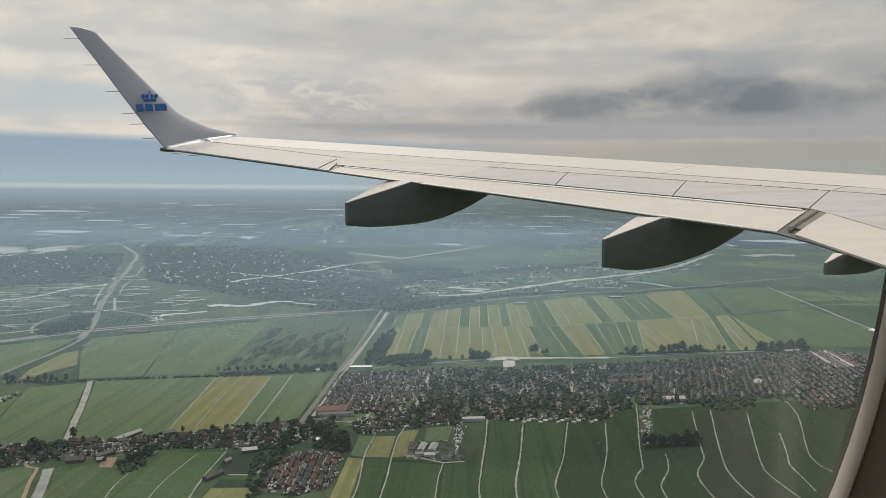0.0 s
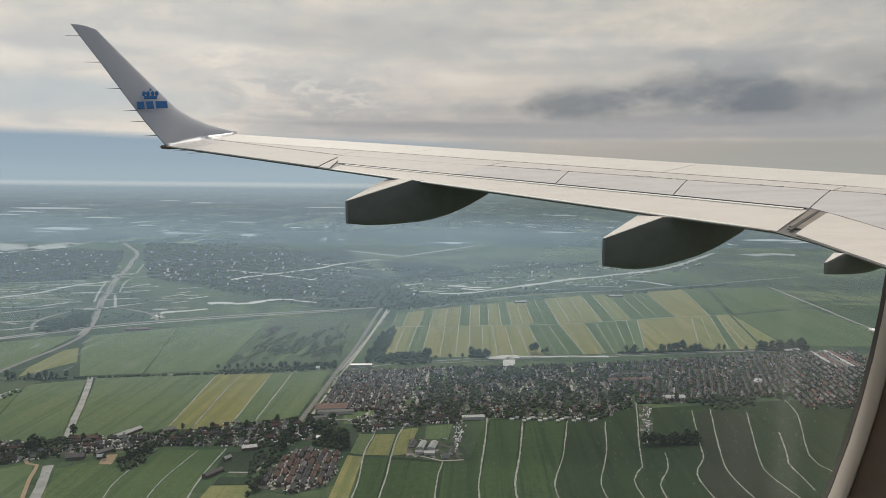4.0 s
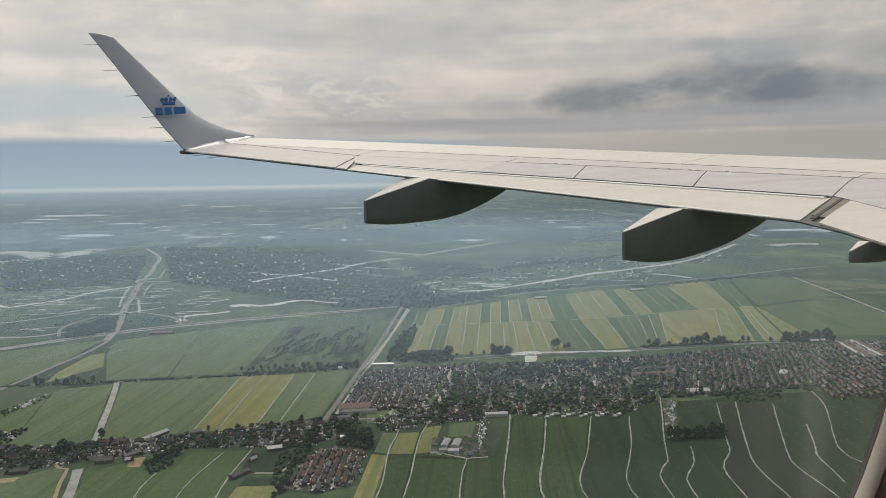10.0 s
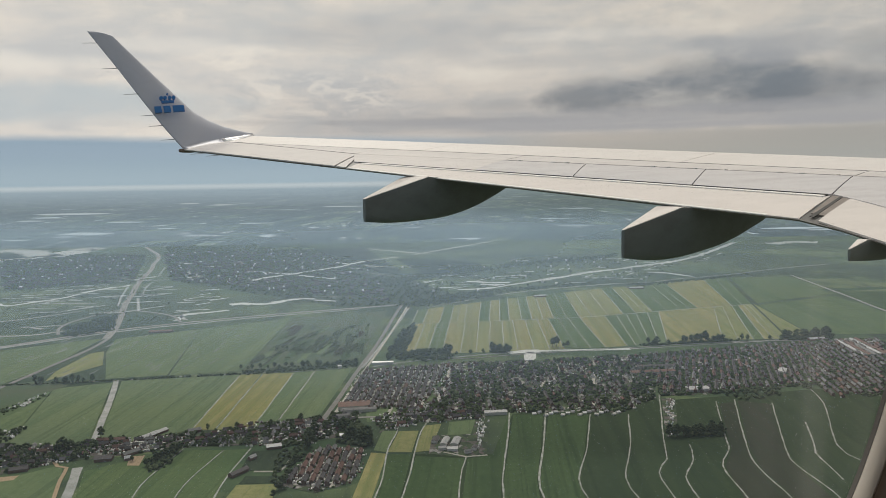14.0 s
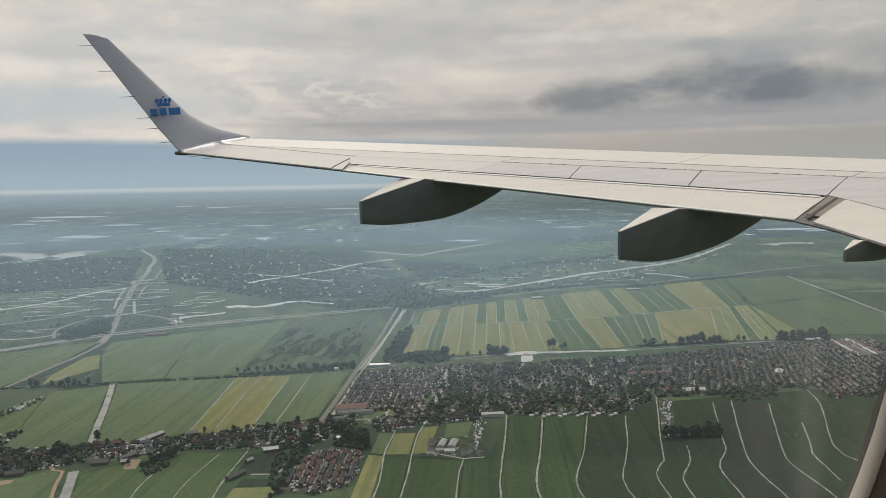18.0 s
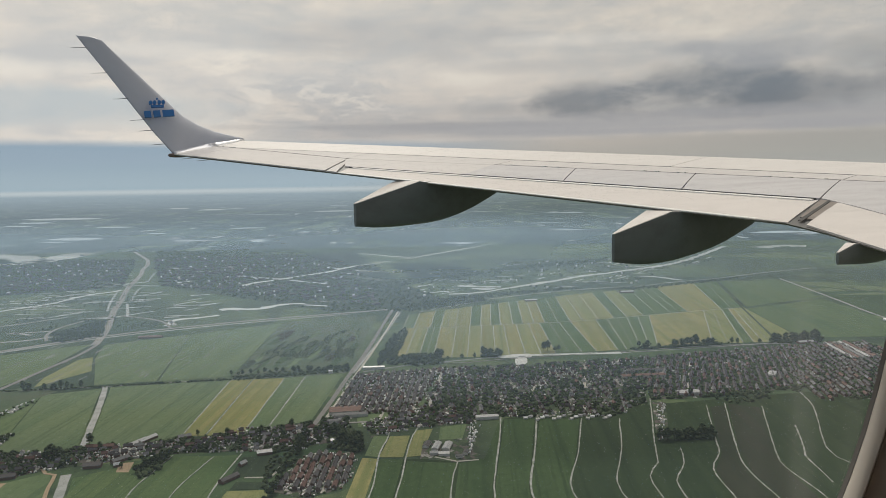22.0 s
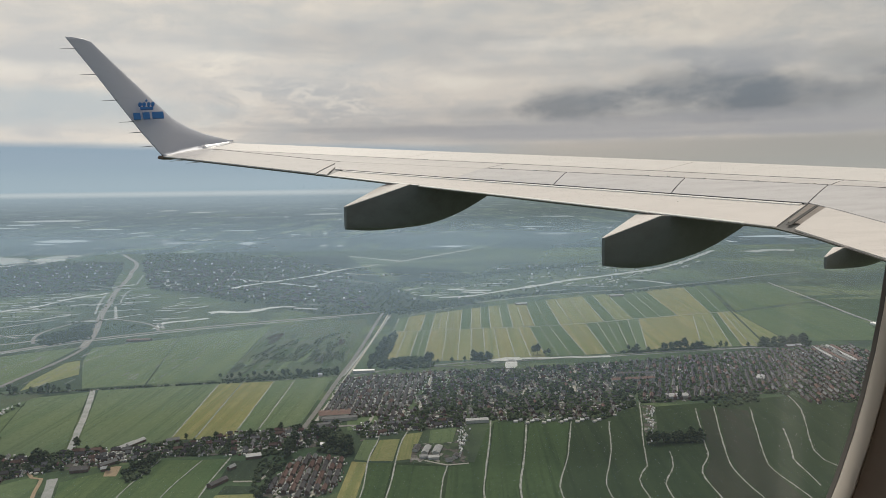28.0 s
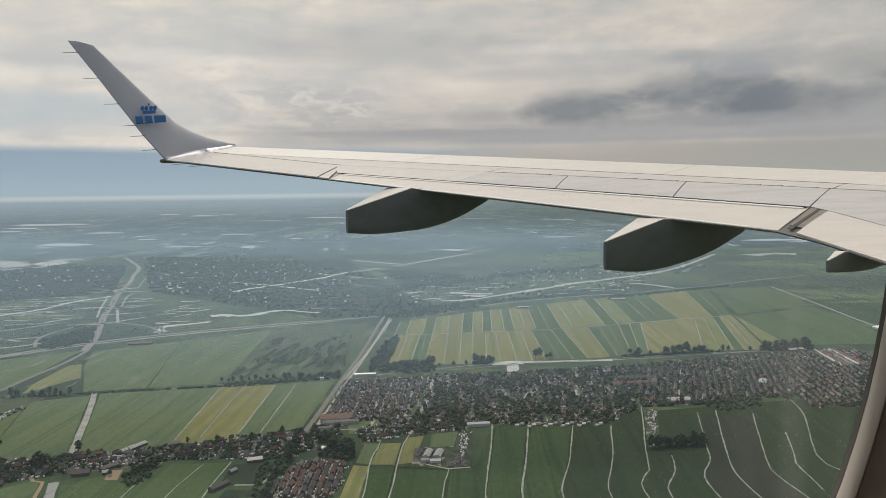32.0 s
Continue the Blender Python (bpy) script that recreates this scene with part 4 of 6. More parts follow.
field(MIDGREEN, (-328.1, 1049.6), (-292.6, 1052.3), (-297.0, 946.5), (-295.1, 818.2), (-334.1, 819.7), (-343.5, 926.9))
field(DARK_CROP, (-285.2, 1043.0), (-222.7, 1044.4), (-228.3, 973.7), (-284.8, 968.5), label="dark green crop plot")
field(DARK_CROP, (-271.2, 952.7), (-224.8, 950.6), (-224.5, 928.8), (-273.5, 927.4), label="dark green crop plot")
field(PALE, (-275.5, 923.9), (-220.7, 925.0), (-214.9, 815.1), (-281.7, 817.7), label="yellow-green mown grass field")
# fields south of the large village
field(DEEP_SHADED, (114.0, 1192.6), (365.9, 1248.5), (671.9, 1304.1), (948.7, 1286.2), (577.2, 771.3), (-100.7, 797.1), (-47.8, 1022.6), (70.6, 1016.8), label="dark green polder grassland", z=0.14)
field(MOWN, (-108.4, 1029.9), (-84.9, 1024.4), (-96.9, 810.5), (-122.0, 811.5), label="tan strip of mown hay")
field(GRASS, (-98.9, 1119.4), (-75.6, 1118.1), (-87.0, 1031.0), (-105.9, 1038.6))
field(PALE, (-72.9, 1118.0), (-41.7, 1118.9), (-48.9, 1029.1), (-84.5, 1030.9), label="yellow-green mown grass field")
field(PALE, (-33.2, 1142.0), (-5.8, 1148.6), (-22.6, 1034.4), (-45.6, 1029.0), label="yellow-green mown grass field")
field(MEADOW, (-83.1, 1022.1), (-48.6, 1020.5), (-57.4, 880.8), (-61.4, 809.1), (-94.3, 810.4))
field(MEADOW, (-42.6, 1013.7), (26.9, 1002.0), (13.6, 877.8), (10.6, 806.4), (-58.8, 809.0), (-54.6, 880.6))
field(GRASS, (7.1, 1156.1), (50.1, 1167.6), (37.1, 1077.5), (1.8, 1074.5))
field(MEADOW, (31.7, 1001.7), (68.9, 1016.9), (107.1, 1190.1), (107.2, 1161.6), (88.0, 1029.0), (73.1, 929.9), (62.6, 804.3), (14.5, 806.2))
field(MEADOW, (114.7, 1189.6), (164.5, 1186.8), (138.7, 1026.4), (120.2, 924.2), (113.1, 802.4), (66.5, 804.2), (77.6, 929.7))
field(MEADOW, (173.9, 1186.2), (239.3, 1182.5), (202.2, 1023.3), (173.9, 925.4), (171.1, 800.1), (117.0, 802.2), (125.1, 927.6))
field(DEEP_SHADED, (244.9, 1182.1), (304.3, 1178.7), (266.9, 1020.1), (236.6, 926.2), (228.7, 797.9), (177.5, 799.9), (178.4, 925.2))
field(DEEP_SHADED, (308.4, 1172.7), (379.4, 1267.4), (328.9, 1062.4), (309.4, 988.4), (284.7, 942.4), (276.5, 796.1), (233.8, 797.7), (241.1, 926.0), (271.8, 1019.8))
field(DEEP_SHADED, (330.1, 1039.2), (356.3, 1037.8), (344.6, 984.6), (316.2, 928.0), (300.0, 795.2), (280.9, 795.9), (289.9, 942.2), (312.9, 984.1))
field(DEEP_SHADED, (414.4, 1239.1), (472.2, 1235.6), (426.3, 1081.4), (408.0, 1017.4), (378.1, 963.0), (370.6, 835.0), (352.5, 793.1), (305.1, 795.0), (320.7, 926.0), (350.0, 984.4), (365.1, 1046.5))
field(TILLED, (476.6, 1229.0), (505.4, 1240.0), (437.2, 1024.8), (423.0, 947.4), (423.4, 832.8), (402.8, 791.2), (356.9, 792.9), (382.7, 960.8), (414.5, 1019.3), label="dark brownish tilled strip between ditches")
field(TILLED, (514.7, 1245.9), (561.3, 1223.9), (489.6, 1017.7), (478.3, 964.2), (472.7, 830.8), (468.5, 788.6), (428.5, 790.2), (429.4, 832.6), (427.5, 947.2), (440.9, 1020.2), label="dark brownish tilled strip between ditches")
field(DEEP_SHADED, (567.9, 1223.5), (661.9, 1304.8), (650.0, 1218.5), (569.5, 1027.0), (569.7, 925.7), (487.2, 787.9), (472.3, 788.5), (476.7, 830.7), (482.8, 964.0), (494.4, 1017.5))
field(DEEP_SHADED, (675.5, 1311.1), (771.5, 1263.0), (787.6, 1086.9), (646.4, 886.9), (576.2, 929.0), (574.3, 1026.8), (658.8, 1224.3))

# the two rows of striped hay fields
TOP = [Vector(p) for p in ((-86, 2162), (168, 2325), (430, 2468), (813, 2646), (1079, 2745))]
MID = [Vector(p) for p in ((-96, 1961), (142, 1985), (399, 2017), (756, 2130), (936, 2178))]
LOW = [Vector(p) for p in ((-115, 1620), (116, 1624), (393, 1656), (607, 1708), (825, 1714))]


def along(line, s):
    x = s * (len(line) - 1)
    i = min(int(x), len(line) - 2)
    return line[i].lerp(line[i + 1], x - i)


def hay_row(upper, lower, tones, starts):
    for mat, s0, e in zip(tones, starts, starts[1:]):
        a, b, c, d = along(upper, s0), along(upper, e), along(lower, e), along(lower, s0)
        side = (b - a).normalized() * 0.9
        drop = (d - a).normalized() * 2.0
        tone = {"m": MOWN, "p": PALE, "g": GRASS, "d": MIDGREEN}[mat]
        label = {"m": "tan strip of mown hay", "p": "yellow-green strip of cut grass", "g": "green strip of grass", "d": "deep green strip of grass"}[mat]
        field(tone, a + side + drop, b - side + drop, c - side - drop, d + side - drop, label=label)
        ditch(2.6, a + drop, d - drop, wobble=0.3)
        if e - s0 > 0.035 and mat != "m":
            ditch(1.7, along(upper, (s0 + e) / 2) + drop, along(lower, (s0 + e) / 2) - drop, wobble=0.3)


hay_row(MID, LOW, "mpdmmpmpmpmddmdddgmpdmp", (0.01, 0.049, 0.083, 0.119, 0.165, 0.204, 0.237, 0.27, 0.299, 0.333, 0.366, 0.397, 0.452, 0.484, 0.541, 0.566, 0.609, 0.634, 0.659, 0.82, 0.905, 0.935, 0.96, 1.0))
hay_row(TOP, MID, "gmdpmdpdpgpmdppdpdddmd", (0.01, 0.041, 0.089, 0.119, 0.161, 0.204, 0.235, 0.264, 0.29, 0.324, 0.352, 0.383, 0.413, 0.484, 0.514, 0.582, 0.609, 0.646, 0.678, 0.71, 0.749, 0.905, 1.0))
ditch(4.0, *[tuple(p) for p in MID], wobble=0.4)
field(PALE, (1083, 2745), (944, 2187), (902, 1758), (831, 1714), (939, 2168), label="yellow-green mown grass field")
field(MIDGREEN, (1091, 2743), (1315, 2744), (1267, 2343), (959, 2195))
field(MIDGREEN, (941, 2158), (1248, 2300), (1240, 2025), (1171, 1747), (907, 1757))
field(MEADOW, (1302, 2386), (1673, 2341), (1249, 1740), (1267, 2058), label="olive-brown field beyond the canal")

# canals and ditches
for w, pts in (
    (11, ((-662.2, 1441.7), (-611.0, 1298.0), (-574.9, 1188.4), (-542.8, 1090.5))),
    (13, ((-517.1, 991.0), (-504.3, 955.8), (-485.3, 898.8), (-464.3, 824.8))),
    (3.0, ((-887.4, 1412.7), (-793.6, 1426.3), (-658.6, 1441.5), (-534.2, 1462.2), (-421.9, 1475.8), (-272.5, 1491.6), (-180.7, 1516.8))),
    (2.6, ((-419.5, 1467.0), (-408.0, 1138.5))), (2.0, ((-374.3, 1472.5), (-369.9, 1139.1))), (2.6, ((-310.9, 1476.8), (-311.5, 1138.6))), (2.6, ((-269.3, 1487.0), (-277.1, 1163.6))),
    (2.4, ((-392.2, 1057.3), (-402.8, 929.5), (-384.1, 821.6))), (2.0, ((-329.0, 1049.6), (-345.0, 927.0), (-336.8, 819.8))), (2.6, ((-290.4, 1056.8), (-295.9, 942.8), (-288.4, 817.9))),
    (2.6, ((-74.7, 1166.2), (-75.6, 1118.1), (-85.3, 1030.9), (-84.6, 937.0), (-96.9, 810.5))), (2.6, ((-25.4, 1171.8), (-38.0, 1116.1), (-45.4, 1022.5), (-49.8, 935.4), (-62.7, 809.2))),
    (2.6, ((29.4, 1006.0), (19.3, 932.3), (11.9, 806.3))), (3.0, ((110.7, 1207.6), (96.6, 1086.5), (77.7, 948.1), (72.1, 875.3), (71.1, 804.0))),
    (3.4, ((172.9, 1219.1), (150.1, 1071.6), (124.1, 931.2), (121.9, 873.2), (122.8, 802.0))), (2.4, ((243.6, 1185.1), (204.7, 1023.2), (175.4, 925.3), (176.3, 870.9), (183.9, 799.6))),
    (2.4, ((306.0, 1181.5), (273.5, 1042.0), (237.4, 926.1), (238.1, 868.3), (235.1, 797.7))), (2.4, ((389.4, 1287.1), (326.2, 1050.8), (311.0, 988.3), (286.2, 942.3), (283.0, 866.4), (279.7, 795.9))),
    (2.4, ((361.1, 1042.1), (346.9, 984.5), (317.0, 926.2), (311.9, 865.2), (303.8, 795.0))), (2.6, ((475.6, 1241.8), (428.0, 1081.3), (409.6, 1017.4), (378.9, 961.0), (372.1, 862.6), (362.0, 792.8))),
    (2.6, ((511.5, 1252.6), (442.4, 1033.5), (424.7, 951.1), (425.3, 860.4), (412.3, 790.8))), (2.6, ((567.9, 1229.8), (495.3, 1026.3), (479.8, 964.1), (484.2, 877.3), (477.5, 801.9))),
    (2.6, ((677.0, 1333.0), (653.4, 1221.4), (573.5, 1031.3), (574.9, 973.5), (587.6, 906.8))), (3.0, ((576.6, 1129.8), (539.1, 1028.6), (527.6, 1002.9), (516.5, 910.0))),
    (6, ((-151.7, 1514.7), (-62.0, 1560.4), (31.3, 1588.3), (115, 1613), (147, 1616))), (26, ((147, 1616), (187, 1629), (219, 1631))), (14, ((219, 1631), (323, 1634), (427, 1637))), (7, ((427, 1637), (591, 1663), (851, 1712))),
    (20, ((199, 1622), (183.3, 1546.9))),
    (9, ((194, 2435), (318, 2506), (425, 2558), (525, 2599), (645, 2639), (776, 2665), (905, 2738), (1109, 2821), (1378, 2975), (1636, 3090))), (7, ((-49, 2206), (194, 2435))),
    (8, ((1346, 2787), (1323, 2592), (1293, 2317), (1260, 2058), (1249, 1864))), (16, ((966, 2792), (891, 2903), (830, 2930))),
    (14, ((-1492, 2411), (-1425, 2361), (-1384, 2421), (-1326, 2493), (-1300, 2599))), (18, ((-1306, 2612), (-1276, 2701), (-1250, 2739))), (14, ((-1250, 2739), (-1218, 2764), (-1212, 2806))),
    (150, ((-2649, 4321), (-2404, 4244), (-2239, 4033), (-2120, 3928))), (170, ((-2120, 3928), (-2114, 4129), (-2109, 4319), (-2029, 4337))), (50, ((-2320, 3777), (-2271, 3794), (-2255, 3843), (-2156, 3827))),
    (26, ((-758, 2869), (-711, 2960), (-630, 3052), (-559, 3152), (-476, 3258), (-394, 3440), (-297, 3566), (-227, 3655))), (16, ((-836, 3174), (-745, 3105), (-630, 3052))),
    (26, ((-419, 4095), (-265, 3941), (-139, 3830), (-78, 3791))), (26, ((-151, 3748), (-79, 3848), (42, 4038), (177, 4247), (300, 4430))),
    (44, ((-683, 2313), (-655, 2331), (-615, 2316))), (24, ((-615, 2316), (-561, 2321), (-519, 2380), (-478, 2409), (-430, 2404))), (18, ((-764, 2064), (-770, 2159), (-717, 2181), (-660, 2221))), (12, ((-789, 2152), (-742, 2070))),
    (8, ((-1052, 2332), (-1130, 2542), (-1206, 2776))), (8, ((-1057, 2534), (-1123, 2738), (-1148, 2874), (-1099, 2898))), (8, ((-1196, 3044), (-1287, 3361))), (9, ((-1046, 2473), (-940, 2222))),
    (8, ((-854, 2979), (-882, 3124), (-982, 3466))), (8, ((-942, 3460), (-852, 3215), (-800, 3023))),
    (22, ((54, 2551), (166, 2577), (265, 2660), (371, 2749))), (28, ((371, 2749), (497, 2858), (608, 2962), (746, 3052), (897, 3167), (1061, 3291), (1289, 3569), (1655, 4115))),
    (24, ((95, 2755), (175, 2715), (252, 2705))), (34, ((141, 2676), (192, 2655), (228, 2665))), (90, ((1822, 4009), (1984, 4100), (2101, 4055))),
    (16, ((-518, 3460), (-435, 3379))), (16, ((-434, 3232), (-353, 3180))), (18, ((-353, 3302), (-219, 3219))), (12, ((-355, 3085), (-196, 2939))), (16, ((-606, 3013), (-421, 2871))), (18, ((-1089, 2945), (-1014, 3036))),
    (12, ((-1368, 2950), (-1272, 2890))), (12, ((-1395, 3037), (-1265, 2952))), (10, ((-1347, 2406), (-1143, 2373))), (10, ((-1168, 2006), (-1097, 1970))), (14, ((-1099, 3375), (-1023, 3342))), (14, ((-1266, 3511), (-1186, 3476))),
    (12, ((-409, 2447), (-300, 2423))), (14, ((-426, 2381), (-347, 2350))), (14, ((-15, 2599), (55, 2617))),
    (11, ((-1174, 1885), (-1088, 1892), (-1024, 1942))), (9, ((-1176, 1992), (-1064, 2021))), (9, ((-1293, 2082), (-1223, 2133), (-1125, 2241))),
    (11, ((-1086, 1741), (-887, 1909), (-656, 2038), (-449, 2127), (-257, 2199))),
):
    ditch(w, *pts, label="broad pale canal between the fields" if w > 8 else "narrow ditch of pale still water", name="canal" if w > 8 else "ditch", z=0.46 if w > 8 else 0.42, wobble=w * 0.12 if w > 15 else 0.5)

# short slots of water in the peat meadows, and far plots of another green
bm = bmesh.new()
slits = bmesh.new()
rng = random.Random(4)
corner = [Vector(p) for p in ((-1376, 2220), (-763, 2114), (-1517, 3551), (-1859, 3016))]
fars = [Vector(p) for p in ((-921, 2174), (-162, 2341), (504, 3033), (-825, 3442))]
mids = [Vector(p) for p in ((-907.5, 1445.9), (-464.4, 1500.7), (-465, 2044), (-1042, 1761))]
easts = [Vector(p) for p in ((-166, 2396), (799, 2816), (1419, 3546), (38, 3662))]
for quad, count, length, wide in ((corner, 90, 120, 4.6), (fars, 60, 80, 6.0), (mids, 80, 46, 2.0), (easts, 50, 100, 6.0)):
    a, b, c, d = quad
    for k in range(count):
        s, t = rng.random(), rng.random()
        p = a.lerp(b, s).lerp(d.lerp(c, s), t)
        turn = rng.choice((0.15, 0.2, 0.9)) + rng.uniform(-0.08, 0.08) if quad is not mids else -LANE + rng.uniform(-0.05, 0.05)
        q = Vector((math.cos(turn), math.sin(turn))) * length * rng.uniform(0.4, 1.3)
        strip(slits if quad is mids else bm, [p, p + q], wide * rng.uniform(0.6, 1.5), -0.2, 0.40)
land_thing("meadow_ditches", bm, BROAD_WATER, "many short pale ditches in the far meadows", "water", "stuff")
land_thing("meadow_ditches", slits, WATER, "thin short ditches across the meadow", "water", "stuff")

# lakes and a field too far off to show more than a pale streak; their shine is emission
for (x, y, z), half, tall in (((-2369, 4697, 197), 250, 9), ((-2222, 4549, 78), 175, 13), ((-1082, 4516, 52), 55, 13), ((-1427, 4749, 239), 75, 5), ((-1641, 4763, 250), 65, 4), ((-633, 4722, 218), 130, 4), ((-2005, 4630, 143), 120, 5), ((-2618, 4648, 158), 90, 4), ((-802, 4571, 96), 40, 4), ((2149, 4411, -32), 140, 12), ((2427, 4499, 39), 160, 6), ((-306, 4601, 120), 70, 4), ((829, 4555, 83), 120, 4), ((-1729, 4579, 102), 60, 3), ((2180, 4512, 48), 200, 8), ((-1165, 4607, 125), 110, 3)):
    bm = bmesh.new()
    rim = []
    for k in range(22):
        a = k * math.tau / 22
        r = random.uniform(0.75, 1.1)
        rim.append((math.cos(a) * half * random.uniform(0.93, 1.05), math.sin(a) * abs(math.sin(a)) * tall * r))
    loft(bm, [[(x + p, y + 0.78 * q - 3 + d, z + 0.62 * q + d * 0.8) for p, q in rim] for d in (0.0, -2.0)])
    land_thing("backdrop_lake", bm, FAR_STREAK, "pale far streak, its shine painted as glow", "backdrop")

# roads
road(14, (-1093, 1753), (-897, 1931), (-664, 2063), (-455, 2154), (-242, 2226), (-143, 2265), label="motorway on a low dike across the polder")
road(10, (-872.9, 1388.8), (-865.2, 1493.4), (-858.7, 1594.8), (-850, 1722), (-858, 1845), label="winding grey road towards the far town")
road(9, (-1015, 2248), (-1046, 2168), (-1068, 2060), (-1056, 1974), (-1016, 1892), label="curved slip road of the junction", z=0.70)
road(9, (-972, 2244), (-887, 2198), (-804, 2135), (-744, 2037), label="curved slip road of the junction", z=0.70)
road(14, (-1339, 3523), (-1219, 3573), (-1072, 3647), (-997, 3561), (-881, 3239), (-841, 3064), (-827, 2910), label="road bending round the far town's edge", z=0.70)
road(20, (-862, 1832), (-920, 2030), (-1029, 2329), (-1110, 2580), (-1199, 2850), (-1314, 3264), (-1395, 3500), (-1445, 3684), (-1540, 3930), (-1640, 4120), (-1810, 4430), label="wide motorway bending towards the far town", z=0.80)
road(9, (-208.2, 1120.1), (-194.6, 1276.1), (-178.6, 1498.4), (-160, 1724), (-140, 2096), (-129, 2264), label="straight canal-side road")
road(5, (-195.6, 1119.4), (-182.3, 1275.3), (-165.7, 1488.5), (-146, 1711), (-123, 2044), (-112, 2222), mat=VERGE, label="pale towpath beside the canal", z=0.66)
ditch(7, (-173.6, 1507.1), (-141, 1797), (-105, 2212), label="pale canal beside the straight road", name="canal", z=0.52)
road(3.4, (-115, 1610), (37.1, 1572.7), (144.9, 1595.0), (403, 1644), (681, 1690), (843, 1694), label="narrow lane on the canal bank", z=0.70)
road(7, (-661.2, 1039.4), (-561.5, 1056.7), (-478.1, 1080.1), (-404.8, 1093.1), (-299.0, 1124.9), (-212.8, 1146.5), (-144.0, 1187.0), (-30.3, 1180.6), (64.2, 1186.7), label="village street")
road(3.5, (-2.7, 1026.9), (29.5, 1008.1), (60.5, 1013.0), mat=VERGE, label="pale farm track")


# ---- houses ----
def inside(p, poly):
    hit = False
    for (x0, y0), (x1, y1) in zip(poly, poly[1:] + poly[:1]):
        if (y0 > p[1]) != (y1 > p[1]) and p[0] < (x1 - x0) * (p[1] - y0) / (y1 - y0) + x0:
            hit = not hit
    return hit


def gable(length, depth, eaves, ridge, roof_mat, wall_mat, units, name):
    """Meshes of a gabled building lying along x: walls with windows, roof with an overhang, ridge chimneys."""
    bm = bmesh.new()
    h, d = length / 2, depth / 2
    for x0, x1 in ((-h, h),):
        ends = [[(x, -d, 0), (x, d, 0), (x, d, eaves), (x, 0, ridge - 0.25), (x, -d, eaves)] for x in (x0, x1)]
        loft(bm, ends)
    walls = mesh_of(bm, name + "_walls", wall_mat)
    bm = bmesh.new()
    o, t = 0.5, 0.28
    slope = (ridge - eaves) / d
    prof = [(-d - o, eaves - slope * o), (0, ridge), (d + o, eaves - slope * o), (d + o, eaves - slope * o + t), (0, ridge + t), (-d - o, eaves - slope * o + t)]
    loft(bm, [[(x, y, z) for y, z in prof] for x in (-h - 0.3, h + 0.3)])
    for k in range(units):
        x = -h + length * (k + 0.5) / units
        box(bm, x - 0.45, x + 0.45, -0.4, 0.4, ridge - 0.5, ridge + 1.0)
    roof = mesh_of(bm, name + "_roof", roof_mat)
    bm = bmesh.new()
    for k in range(units * 2):
        x = -h + length * (k + 0.5) / (units * 2)
        for s in (-1, 1):
            for z in (0.9, 3.4):
                if z + 1.3 < eaves:
                    box(bm, x - 0.7, x + 0.7, s * d - 0.05, s * d + 0.05, z, z + 1.3)
    glass = mesh_of(bm, name + "_windows", GLASS_DARK) if len(bm.verts) else None
    return walls, roof, glass


ROWS = {}
for n in (2, 3, 4, 5):
    for key, mat in (("dark", DARK_TILE), ("red", RED_TILE), ("pale", GREY_ROOF)):
        ROWS[key, n] = gable(n * 4.4, 5.8, 4.4, 6.8, mat, BRICK, n, "terrace")
HOMES = {}
for key, mat in (("dark", DARK_TILE), ("red", RED_TILE), ("pale", GREY_ROOF)):
    HOMES[key, 0] = gable(7.6, 5.8, 2.6, 5.6, mat, BRICK, 1, "house")
    HOMES[key, 1] = gable(8.6, 6.2, 2.6, 5.8, mat, RENDERED if key != "red" else BRICK, 1, "house")


def put_building(name, meshes, x, y, turn, label, category, group, lift=0.05):
    e = thing(name, label, category, group, at=pose(x, y, lift, 0, 0, math.degrees(turn)))
    for part_name, me in zip(("brickwork", "roof", "glazing"), meshes):
        if me:
            ob = data_part(part_name, me, e)
            if part_name == "glazing":
                ob["kind"] = "stuff"
    return e


rng = random.Random(11)
taken = []


joined = []


